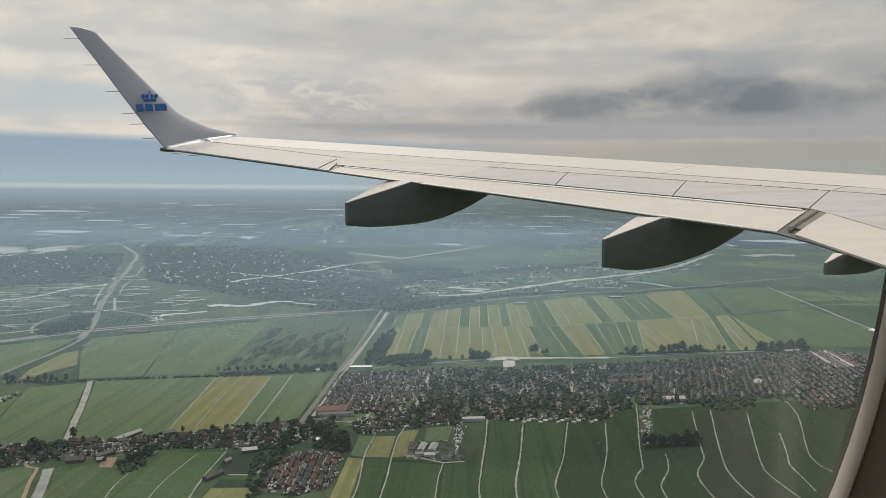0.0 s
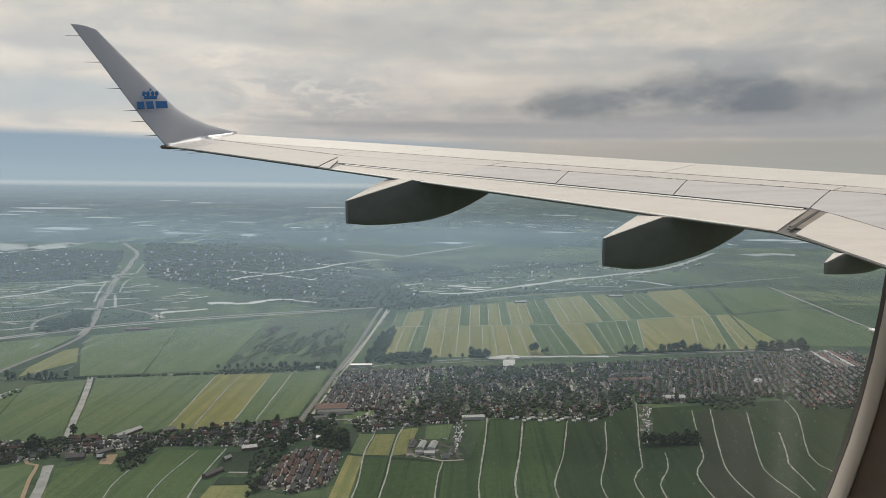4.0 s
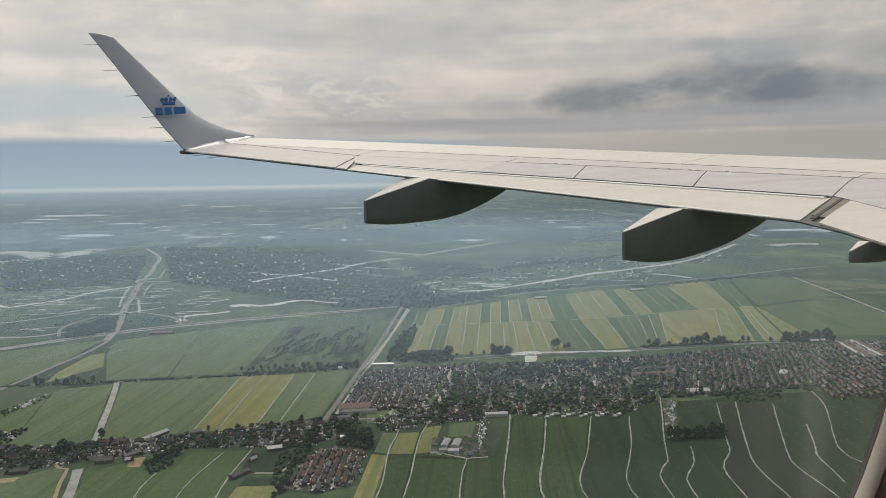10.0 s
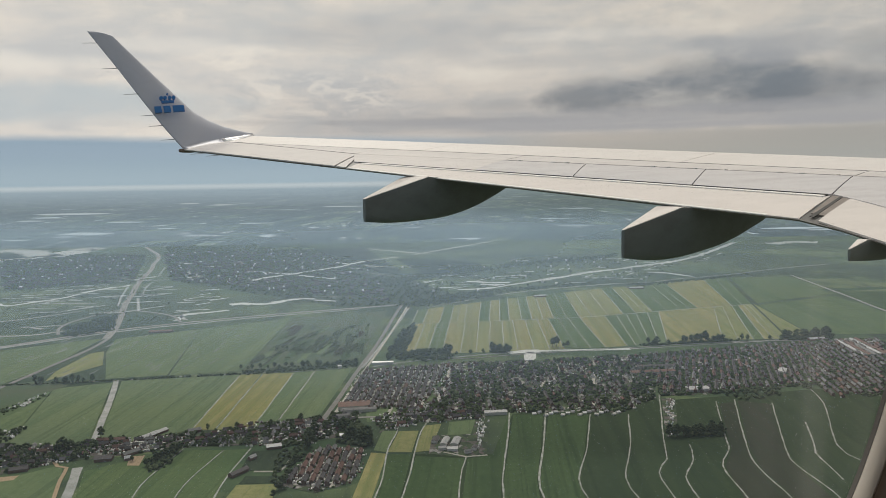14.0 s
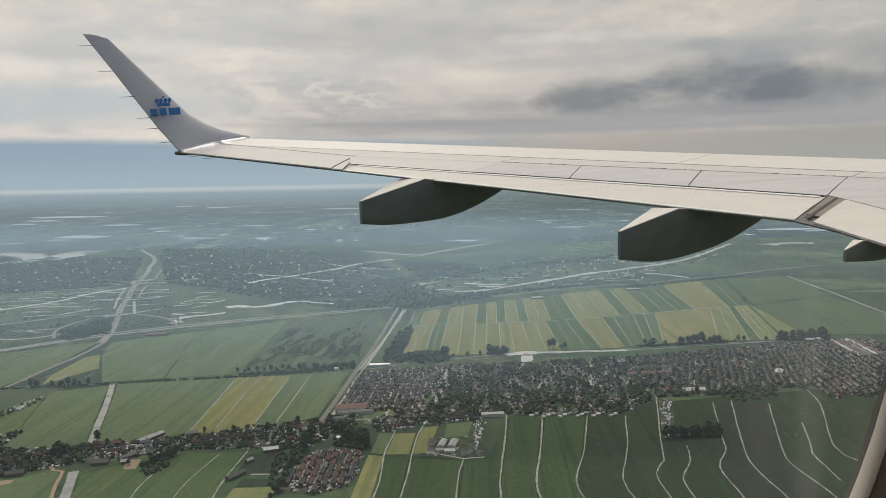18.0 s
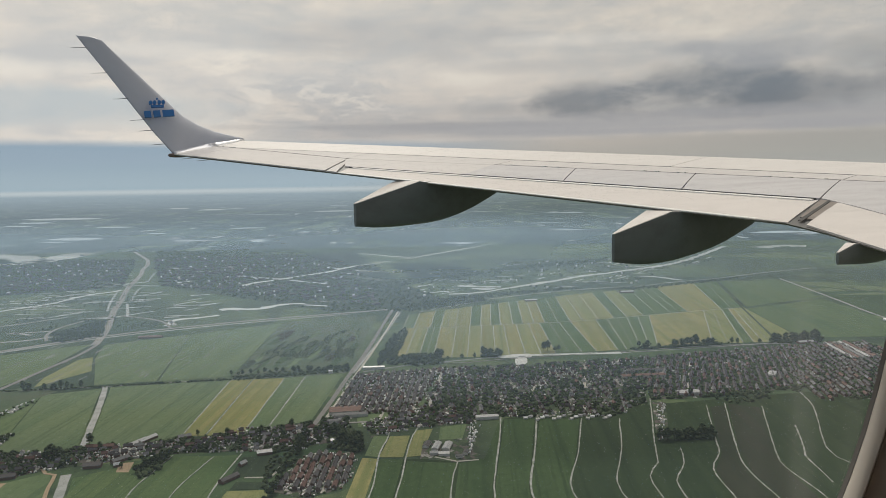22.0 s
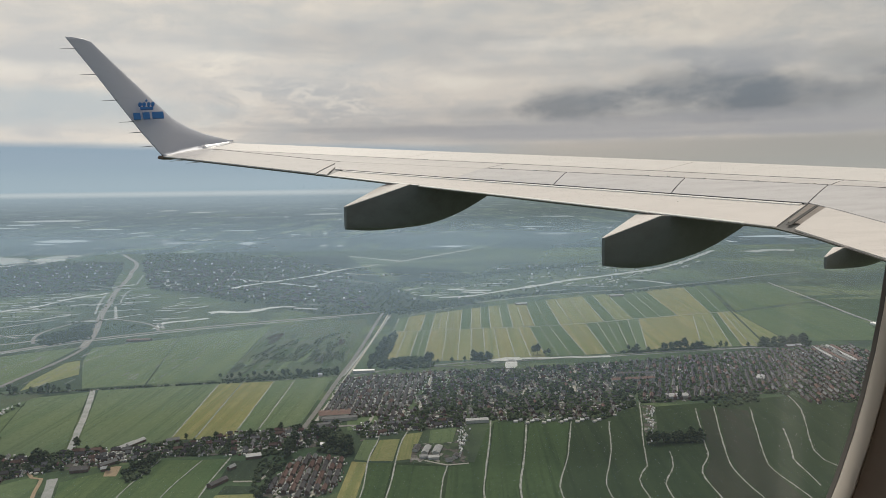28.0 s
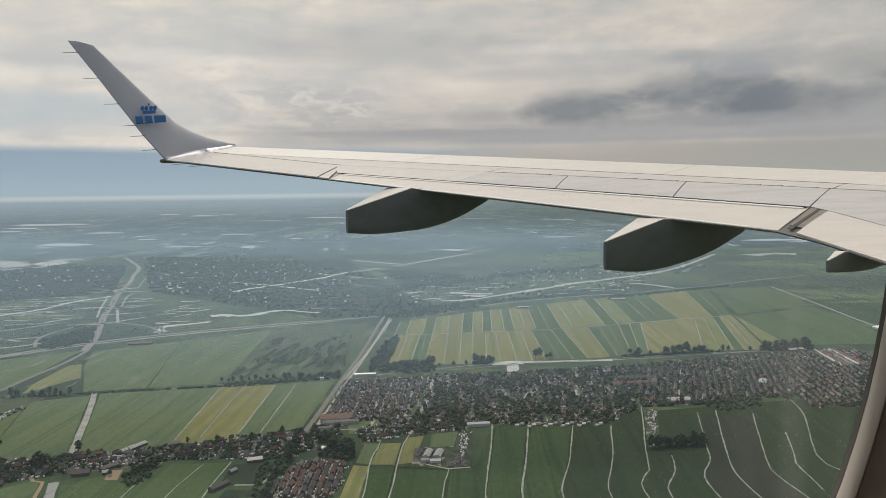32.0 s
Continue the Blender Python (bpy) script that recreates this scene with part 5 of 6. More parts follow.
def estate(poly, turn, gap, key_share, detached=0.15, jitter=1.5, keep=0.92, units=(2, 3, 4), far=False):
    """Rows of houses on parallel streets inside a plot."""
    poly = [tuple(p) for p in poly]
    base = Vector(poly[0])
    d, s = Vector((math.cos(turn), math.sin(turn))), Vector((-math.sin(turn), math.cos(turn)))
    proj = [((Vector(p) - base).dot(d), (Vector(p) - base).dot(s)) for p in poly]
    lo_a, hi_a = min(p[0] for p in proj), max(p[0] for p in proj)
    lo_b, hi_b = min(p[1] for p in proj), max(p[1] for p in proj)
    b = lo_b + gap * 0.4
    while b < hi_b:
        a = lo_a + rng.uniform(0, 10)
        while a < hi_a:
            n = rng.choice(units)
            alone = rng.random() < detached
            step = 11 if alone else n * 4.4
            p = base + d * (a + step / 2) + s * (b + rng.uniform(-jitter, jitter))
            ends = [base + d * (a + k) + s * b for k in (0, step)]
            if all(inside(q, poly) for q in (p, *ends)) and rng.random() < keep:
                key = "red" if rng.random() < key_share else "pale" if rng.random() < 0.16 else "dark"
                if far:
                    joined.append((ROWS[key, n], pose(p.x, p.y, 0.05, 0, 0, math.degrees(turn) + rng.uniform(-2, 2))))
                elif alone:
                    key = rng.choice(("dark", "dark", "dark", "pale", key))
                    put_building("house", HOMES[key, rng.randrange(2)], p.x, p.y, turn + rng.choice((0, math.pi / 2)) + rng.uniform(-0.1, 0.1),
                                 {"dark": "detached brick house with dark tiled roof", "red": "detached brick house with red tiled roof", "pale": "pale house with grey roof"}[key], "house", "village houses")
                else:
                    put_building("terraced_houses", ROWS[key, n], p.x, p.y, turn + rng.uniform(-0.015, 0.015),
                                 "brick terrace row with %s tiled roof" % {"dark": "dark grey", "red": "red", "pale": "pale grey"}[key], "house row", "terraced rows")
                if not far or rng.random() < 0.3:
                    taken.append((p.x, p.y, step))
            a += step + rng.choice((2, 3, 8) if not alone else (6, 12))
        b += gap


def heading(a, b):
    return math.atan2(b[1] - a[1], b[0] - a[0])


def ground_plot(poly, label="village gardens, hedges and paved yards"):
    bm = bmesh.new()
    prism(bm, poly, -0.2, 0.26)
    land_thing("village_plot", bm, GARDEN, label, "ground")


CANAL_WAY = heading((-194.6, 1276.1), (-140, 2096))
NORTH = [(-163.8, 1492.9), (15.3, 1530.6), (-45.0, 1201.7), (-184.8, 1249.6)]
CORE = [(21.5, 1534.8), (257.4, 1551.1), (461.3, 1586.0), (377.4, 1267.5), (297.0, 1190.8), (108.2, 1201.8), (7.3, 1172.8), (-35.9, 1180.9)]
EAST = [(466.2, 1585.6), (659, 1635), (866, 1675), (700.2, 1339.0), (591.4, 1309.3), (467.4, 1282.2), (387.3, 1280.4)]
FAR_EAST = [(882, 1697), (1031, 1697), (998.8, 1485.8), (810.1, 1260.6), (683.5, 1248.5), (708.9, 1377.1)]
SOUTH = [(-191.3, 1051.8), (-119.0, 1052.7), (-123.7, 924.3), (-169.3, 895.4), (-218.4, 921.4)]
RIBBON = [(-689.5, 1086.1), (-584.8, 1085.5), (-416.3, 1126.0), (-220.5, 1191.3), (-148.7, 1228.8), (-136.2, 1116.3), (-200.5, 1075.4), (-393.9, 1061.9), (-547.4, 1012.8), (-618.2, 968.4)]
SPUR = [(49.7, 1159.2), (74.4, 1169.0), (59.2, 1017.3), (37.9, 1054.0)]
LANE_EAST = [(387.3, 1266.9), (411.0, 1265.4), (359.9, 1089.9), (335.1, 1071.6)]
HAMLET = [(-789, 1250), (-757, 1362), (-743, 1344), (-766, 1213)]
CROSSING = [(-120, 1187), (-67, 1226), (7, 1228), (52, 1214), (69, 1177), (6, 1163), (-64, 1146), (-103, 1113)]
GARDENS_WEST = [(-726, 1147), (-687, 1166), (-677, 1150), (-685, 1078)]
for poly in (NORTH, CORE, EAST, FAR_EAST, SOUTH, RIBBON, CROSSING):
    ground_plot(poly)
for poly in (SPUR, HAMLET, GARDENS_WEST):
    ground_plot(poly, "allotment strip with sheds")
ground_plot(LANE_EAST, "allotment strip with sheds")
estate(NORTH, CANAL_WAY, 12, 0.08, 0.05, 1.0, 0.95, (3, 4, 5))
estate(CORE, CANAL_WAY + 0.12, 17, 0.12, 0.6, 4.0, 0.85, (2, 3))
estate(EAST, heading((638, 1614), (572.8, 1419.2)), 13, 0.14, 0.2, 2.0, 0.9, (3, 4, 5), far=True)
estate(FAR_EAST, heading((888, 1679), (852.3, 1496.8)), 14, 0.16, 0.2, 2.5, 0.85, (3, 4, 5), far=True)
estate(SOUTH, CANAL_WAY + 0.05, 10.2, 0.3, 0.0, 0.6, 0.97, (4, 5))
estate(CROSSING, 0.35, 13, 0.25, 0.7, 3.0, 0.75, (2, 3))
estate(RIBBON, heading((-566.6, 1050.2), (-211.9, 1141.1)), 13, 0.35, 0.8, 3.5, 0.62, (2, 3))

def join_rest(name, placed, label):
    """Houses too far off to tell apart, as one mesh."""
    mats, verts, faces, slots = [], [], [], []
    for meshes, m in placed:
        for me in meshes[:2]:
            mat = me.materials[0]
            if mat not in mats:
                mats.append(mat)
            at = len(verts)
            verts += [m @ v.co for v in me.vertices]
            faces += [[at + i for i in f.vertices] for f in me.polygons]
            slots += [mats.index(mat)] * len(me.polygons)
    me = bpy.data.meshes.new(name)
    me.from_pydata(verts, [], faces)
    for mat in mats:
        me.materials.append(mat)
    me.polygons.foreach_set("material_index", slots)
    return tagged(new(name, me), label, "houses", kind="stuff")


join_rest("far_houses", joined, "dense brick houses with dark and red roofs in the village's far end")

# streets between the terraces
for a, b in (((-105.8, 1511.4), (-146.3, 1207.6)), ((-58.1, 1517.2), (-97.3, 1195.9)), ((-10.1, 1523.0), (-47.6, 1193.1)), ((19.1, 1535.0), (-22.7, 1180.1)), ((53.6, 1430.2), (31.9, 1309.6)), ((323.0, 1536.4), (251.6, 1205.4)), ((555.1, 1543.4), (469.5, 1317.2)),
             ((-161.2, 1041.3), (-172.3, 912.4)), ((-140.2, 1040.3), (-148.6, 911.4)), ((-179.5, 1051.2), (-197.4, 920.5)), ((195.0, 1388.2), (171.5, 1280.3)), ((687, 1610), (579.3, 1317.3))):
    road(6, a, b, mat=VERGE, label="pale paved village street", z=0.58)


def shed(name, x, y, length, depth, eaves, ridge, turn, roof, wall, label, units=0):
    return put_building(name, gable(length, depth, eaves, ridge, roof, wall, units, name), x, y, turn, label, "barn", "farm buildings")


# the farm on its track, the halls by the canal road, barns along the ribbon
field(GARDEN, (-19.9, 1095.1), (50.4, 1101.3), (55.9, 1017.5), (29.4, 1006.0), (-24.1, 1021.4), label="farmyard with rough grass and paving", z=0.34)
for (x, y), l, d, turn, roof in (((-0.0, 1065.2), 40, 13, 1.35, SHEET_ROOF), ((16.2, 1064.3), 40, 15, 1.35, SHEET_ROOF), ((10.6, 1035.0), 22, 14, 0.05, SHEET_ROOF), ((-4.4, 1038.0), 16, 10, 0.1, SHEET_ROOF), ((-14.5, 1073.0), 30, 12, 1.35, DARK_TILE),
                                 ((32.5, 1023.0), 14, 9, 0.2, GREY_ROOF), ((43.0, 1037.8), 18, 10, 1.3, DARK_TILE)):
    shed("barn", x, y, l * 0.72, d * 0.72, 3.6, 5.4, turn, roof, RENDERED, "low farm barn with pale sheet roof")
for (x, y), l, d, turn, roof in (((-158.8, 1248.1), 56, 30, 0.15, RED_TILE), ((-147.6, 1219.6), 60, 12, 0.15, GREY_ROOF), ((-170.7, 1188.5), 22, 9, 0.2, GREY_ROOF), ((-131.8, 1536.6), 46, 10, 0.05, SHEET_ROOF), ((-220.7, 1510.5), 8, 5, 0.1, WHITE_PAINT),
                                 ((-151.6, 1097.0), 24, 12, 0.2, SHEET_ROOF), ((85.6, 1194.2), 38, 12, 0.1, SHEET_ROOF), ((418.5, 1430.0), 90, 16, 0.1, RED_TILE), ((467.0, 1310.2), 40, 20, 0.1, SHEET_ROOF), ((674.6, 1420.5), 34, 14, 1.0, SHEET_ROOF),
                                 ((436.6, 1472.2), 80, 10, 0.05, DARK_TILE)):
    shed("hall", x, y, l, d, 5.0, 6.6, turn, roof, RENDERED, "long low hall with a shallow roof")
for (x, y), l, d, turn, roof in (((-465.2, 1108.5), 32, 10, 1.1, SHEET_ROOF), ((-455.7, 1123.0), 34, 10, 1.1, SHEET_ROOF), ((-510.1, 1093.7), 30, 9, 0.1, RED_TILE), ((-493.1, 1018.5), 24, 14, 0.2, DARK_TILE), ((-462.3, 1038.5), 26, 9, 0.9, GREY_ROOF),
                                 ((-399.8, 1130.3), 20, 10, 0.5, GREY_ROOF), ((-256.1, 1055.1), 22, 12, 0.3, SHEET_ROOF), ((-282.6, 960.8), 30, 9, 1.0, DARK_TILE), ((-277.3, 1012.4), 12, 6, 1.0, SHEET_ROOF), ((-458.1, 1016.9), 9, 5, 0.4, WHITE_PAINT),
                                 ((-595.3, 982.8), 24, 11, 0.3, DARK_TILE), ((-749, 1904), 60, 14, 0.1, RED_TILE), ((674, 2514), 50, 16, 0.1, SHEET_ROOF), ((320, 2375), 40, 16, 0.2, SHEET_ROOF), ((884, 1697), 40, 12, 0.2, SHEET_ROOF)):
    shed("barn", x, y, l, d, 4.0, 6.6, turn, roof, BRICK, "barn beside the village street")
for k in range(5):
    shed("hall", 912 + k * 13, 1602 + k * 3, 150, 8, 5.0, 7.2, 1.46, (SHEET_ROOF, RED_TILE, GREY_ROOF)[k % 3], RENDERED, "long pale terrace at the village's far end", units=9)
for k in range(16):
    x = 150 + k * 9.4
    shed("barn", x, 1188 + 9 * math.sin(k * 2.1), 6.5, 5.0, 2.6, 4.0, 0.1 + 0.5 * math.sin(k), (WHITE_PAINT, SHEET_ROOF, RENDERED)[k % 3], RENDERED, "small pale shed at the village's edge")
field(SAND, (-460.2, 1029.7), (-440.1, 1033.0), (-432.8, 995.1), (-450.7, 995.9), label="bare sandy yard", z=0.36)
field(SAND, (-613.5, 960.7), (-586.2, 967.0), (-585.3, 952.0), (-604.3, 945.5), label="bare sandy yard", z=0.36)
road(5, (-562.5, 1013.5), (-548.7, 996.5), (-533.5, 991.8), (-519.9, 947.2), (-496.8, 886.2), mat=SAND, label="sandy track on the canal bank", z=0.6)
road(4, (-263.5, 967.5), (-228.1, 965.9), (-222.0, 1011.8), mat=VERGE, label="pale farm track")

# greens, a pond and yards among the houses
field(GRASS, (44.1, 1505.0), (70.0, 1511.0), (55.0, 1330.0), (24.0, 1288.0), label="village green with scattered trees", z=0.34)
field(GRASS, (-138.0, 1237.0), (-80.0, 1243.0), (-87.0, 1176.0), (-128.0, 1163.0), label="small lawn beside the halls", z=0.34)
field(LUSH, (223.0, 1431.0), (236.0, 1431.0), (214.0, 1294.0), (203.0, 1294.0), label="mown lawn beside a pond", z=0.34)
field(VERGE, (183.0, 1494.0), (240.0, 1518.0), (237.0, 1444.0), (188.0, 1431.0), label="pale sandy building plot", z=0.34)
ditch(9, (214, 1446), (192, 1290), name="pond", label="narrow pale village pond", z=0.50)
# parked cars and vans
bm = bmesh.new()
loft(bm, [[(x, s * w, z) for x, z in ((-2.1, 0.3), (2.1, 0.3), (2.15, 0.8), (1.2, 0.95), (0.6, 1.45), (-1.2, 1.45), (-2.0, 0.95))] for s, w in ((-1, 0.86), (1, 0.86))])
car_body = {True: mesh_of(bm.copy(), "car_body", WHITE_PAINT), False: mesh_of(bm, "car_body", CAR_GREY)}
bm = bmesh.new()
rod(bm, (0, -0.1, 0), (0, 0.1, 0), 0.32, 0.32, 10)
wheel_mesh = mesh_of(bm, "wheel", SEAL)
car_rng = random.Random(8)
for k in range(110):
    x, y, step = car_rng.choice(taken)
    white = car_rng.random() < 0.6
    e = thing("car", "white parked car on a village street" if white else "grey parked car on a village street", "car", "parked cars",
              at=pose(x + car_rng.uniform(-12, 12), y + car_rng.choice((-9, 9)), 0.62, 0, 0, car_rng.uniform(0, 360)))
    data_part("body", car_body[white], e)
    for wx in (-1.3, 1.3):
        for wy in (-0.8, 0.8):
            data_part("wheel", wheel_mesh, e, pose(wx, wy, 0.32))

# pale sheds, conservatories and paving that glint between the houses
shed_rng = random.Random(5)
nearer = [t for t in taken if t[0] < 40]
for tone, count, label in ((RENDERED, 2600, "small grey garden sheds and extensions behind the houses"), (RED_TILE, 1500, "small red-brown garden roofs between the houses"), (WHITE_PAINT, 2600, "")):
    bm = bmesh.new()
    for k in range(count):
        x, y, step = shed_rng.choice(nearer if k % 2 else taken)
        x, y = x + shed_rng.uniform(-11, 11), y + shed_rng.choice((-1, 1)) * shed_rng.uniform(4.5, 9)
        a, w, l, h = shed_rng.choice((0, 1.57)) + shed_rng.uniform(-0.2, 0.2) - LANE, shed_rng.uniform(0.5, 1.2), shed_rng.uniform(0.7, 2.2), shed_rng.uniform(1.8, 2.7)
        if tone is WHITE_PAINT:
            w, l = w * 0.8, l * 0.7
        c, s = math.cos(a), math.sin(a)
        prism(bm, [(x + c * i * l - s * j * w, y + s * i * l + c * j * w) for i, j in ((-1, -1), (1, -1), (1, 1), (-1, 1))], 0.2, h)
    if label:
        land_thing("garden_sheds", bm, tone, label, "sheds", "stuff")
for poly in (SPUR, LANE_EAST, HAMLET, GARDENS_WEST):
    for k in range(46):
        a, b, c, d = [Vector(p) for p in poly]
        p = a.lerp(b, shed_rng.random()).lerp(d.lerp(c, 0.5), shed_rng.random())
        w = shed_rng.uniform(0.6, 1.5)
        box(bm, p.x - w, p.x + w, p.y - 1.2, p.y + 1.2, 0.2, 2.4)
land_thing("garden_sheds", bm, WHITE_PAINT, "small white sheds and conservatories behind the houses", "sheds", "stuff")


# ---- trees ----
def clump(bm, c, r, rng, squash=0.8):
    """An uneven ball of leaves."""
    t = (1 + 5 ** 0.5) / 2
    vs = []
    for v in ((-1, t, 0), (1, t, 0), (-1, -t, 0), (1, -t, 0), (0, -1, t), (0, 1, t), (0, -1, -t), (0, 1, -t), (t, 0, -1), (t, 0, 1), (-t, 0, -1), (-t, 0, 1)):
        k = r / 1.9 * rng.uniform(0.7, 1.25)
        vs.append(bm.verts.new((c[0] + v[0] * k, c[1] + v[1] * k, c[2] + v[2] * k * squash)))
    for f in ((0, 11, 5), (0, 5, 1), (0, 1, 7), (0, 7, 10), (0, 10, 11), (1, 5, 9), (5, 11, 4), (11, 10, 2), (10, 7, 6), (7, 1, 8), (3, 9, 4), (3, 4, 2), (3, 2, 6), (3, 6, 8), (3, 8, 9), (4, 9, 5), (2, 4, 11), (6, 2, 10), (8, 6, 7), (9, 8, 1)):
        bm.faces.new([vs[i] for i in f])


def tree_meshes(height, spread, seed):
    rng = random.Random(seed)
    bm = bmesh.new()
    rod(bm, (0, 0, -0.2), (0.2, 0.1, height * 0.55), height * 0.028, height * 0.014, 7)
    for k in range(5):
        a = k * 1.3 + rng.uniform(0, 0.6)
        z = height * rng.uniform(0.3, 0.5)
        rod(bm, (0.1, 0.05, z), (math.cos(a) * spread * 0.6, math.sin(a) * spread * 0.6, z + height * 0.2), height * 0.012, height * 0.005, 5)
    trunk = mesh_of(bm, "trunk", BARK)
    bm = bmesh.new()
    for k in range(60):
        a, t = rng.uniform(0, math.tau), rng.random()
        z = height * (0.30 + 0.66 * t)
        r = spread * math.sqrt(max(0.05, 1 - (2 * t - 0.85) ** 2)) * rng.uniform(0.35, 0.95)
        clump(bm, (math.cos(a) * r, math.sin(a) * r, z), spread * rng.uniform(0.17, 0.34), rng)
    return trunk, mesh_of(bm, "crown", LEAF)


TREES = [tree_meshes(h, s, i) for i, (h, s) in enumerate(((12, 4.6), (14, 5.2), (10, 4.2), (16, 5.0), (9, 3.4)))]
tree_rng = random.Random(21)


def tree(x, y, size=1.0, label="broad dark green leafy tree"):
    e = thing("tree", label, "tree", "trees", at=pose(x, y, 0.2, 0, 0, tree_rng.uniform(0, 360)) @ Matrix.Scale(size * tree_rng.uniform(0.85, 1.15), 4))
    trunk, crown = tree_rng.choice(TREES)
    data_part("trunk", trunk, e)
    data_part("crown", crown, e)


# lone trees and rows on the canal bank
for (x, y), s in (((61, 1612), 1.0), ((89, 1610), 0.9), ((-48, 1605), 1.5), ((-37.9, 1593.6), 1.4), ((-10, 1612), 1.2), ((6, 1616), 1.5), ((15, 1621), 1.3), ((28, 1604), 1.0), ((-86, 1602), 1.0), ((-70, 1601), 1.1),
                  ((254, 1667), 1.2), ((264, 1672), 1.4), ((279, 1660), 1.1), ((289, 1665), 1.1), ((483, 1689), 1.7), ((488, 1671), 1.6), ((498, 1670), 1.3), ((530, 1685), 1.2), ((709, 1700), 1.1), ((722, 1699), 1.0), ((776, 1700), 1.2),
                  ((-538.3, 1107.3), 1.1), ((-535.9, 1092.6), 1.0), ((-449.6, 1012.3), 1.0), ((-567.2, 1048.0), 1.7), ((-574.1, 1048.3), 1.6), ((-560.9, 1052.1), 1.6), ((-805.5, 1423.1), 1.2), ((-817.2, 1423.8), 1.1)):
    tree(x, y, s * 1.05)
for a, b, n, s in (((106, 1630), (150, 1632), 8, 1.3), ((563, 1688), (670, 1703), 12, 1.5), ((-781.9, 1425.5), (-705.9, 1432.5), 7, 1.1), ((815, 1715), (934, 1730), 14, 1.6), ((-124.5, 1570.0), (-98, 1846), 14, 1.2), ((-207.3, 1115.0), (-207.5, 1043.6), 6, 1.3),
                   ((-211.7, 980.8), (-218.1, 887.5), 9, 1.1), ((-175.1, 1139.1), (-112.6, 1057.0), 12, 1.5), ((337.4, 1076.3), (426.4, 1086.3), 18, 1.2), ((-441.4, 1503.6), (-183.8, 1545.2), 18, 0.9), ((-423.0, 990.6), (-392.2, 1057.3), 9, 1.1)):
    for k in range(n):
        p = Vector(a).lerp(Vector(b), (k + tree_rng.uniform(0.2, 0.8)) / n)
        tree(p.x + tree_rng.uniform(-4, 4), p.y + tree_rng.uniform(-6, 6), s)
for poly, n in ((CORE, 110), (EAST, 50), (RIBBON, 70)):
    xs, ys = [p[0] for p in poly], [p[1] for p in poly]
    k = 0
    while k < n:
        p = (tree_rng.uniform(min(xs), max(xs)), tree_rng.uniform(min(ys), max(ys)))
        if inside(p, [tuple(q) for q in poly]):
            tree(p[0], p[1], tree_rng.uniform(0.5, 0.9))
            k += 1


def wood(poly, count, r0, r1, name, label, seed, patchy=False):
    """A mass of foliage nobody could count."""
    rng = random.Random(seed)
    bm = bmesh.new()
    poly = [tuple(p) for p in poly]
    xs, ys = [p[0] for p in poly], [p[1] for p in poly]
    done = 0
    while done < count:
        p = (rng.uniform(min(xs), max(xs)), rng.uniform(min(ys), max(ys)))
        if inside(p, poly) and not (p[1] > 1850 and on_water(p[0], p[1], 16)) and (not patchy or noise.noise(((p[0] * math.sin(CANAL_WAY) - p[1] * math.cos(CANAL_WAY)) / 16, (p[0] * math.cos(CANAL_WAY) + p[1] * math.sin(CANAL_WAY)) / 90, seed)) > 0.02):
            r = rng.uniform(r0, r1)
            clump(bm, (p[0], p[1], r * rng.uniform(0.3, 0.9)), r, rng)
            clump(bm, (p[0] + r * 0.6, p[1] - r * 0.3, r * rng.uniform(0.6, 1.3)), r * 0.7, rng)
            done += 1
    land_thing(name, bm, LEAF, label, "trees", "stuff")


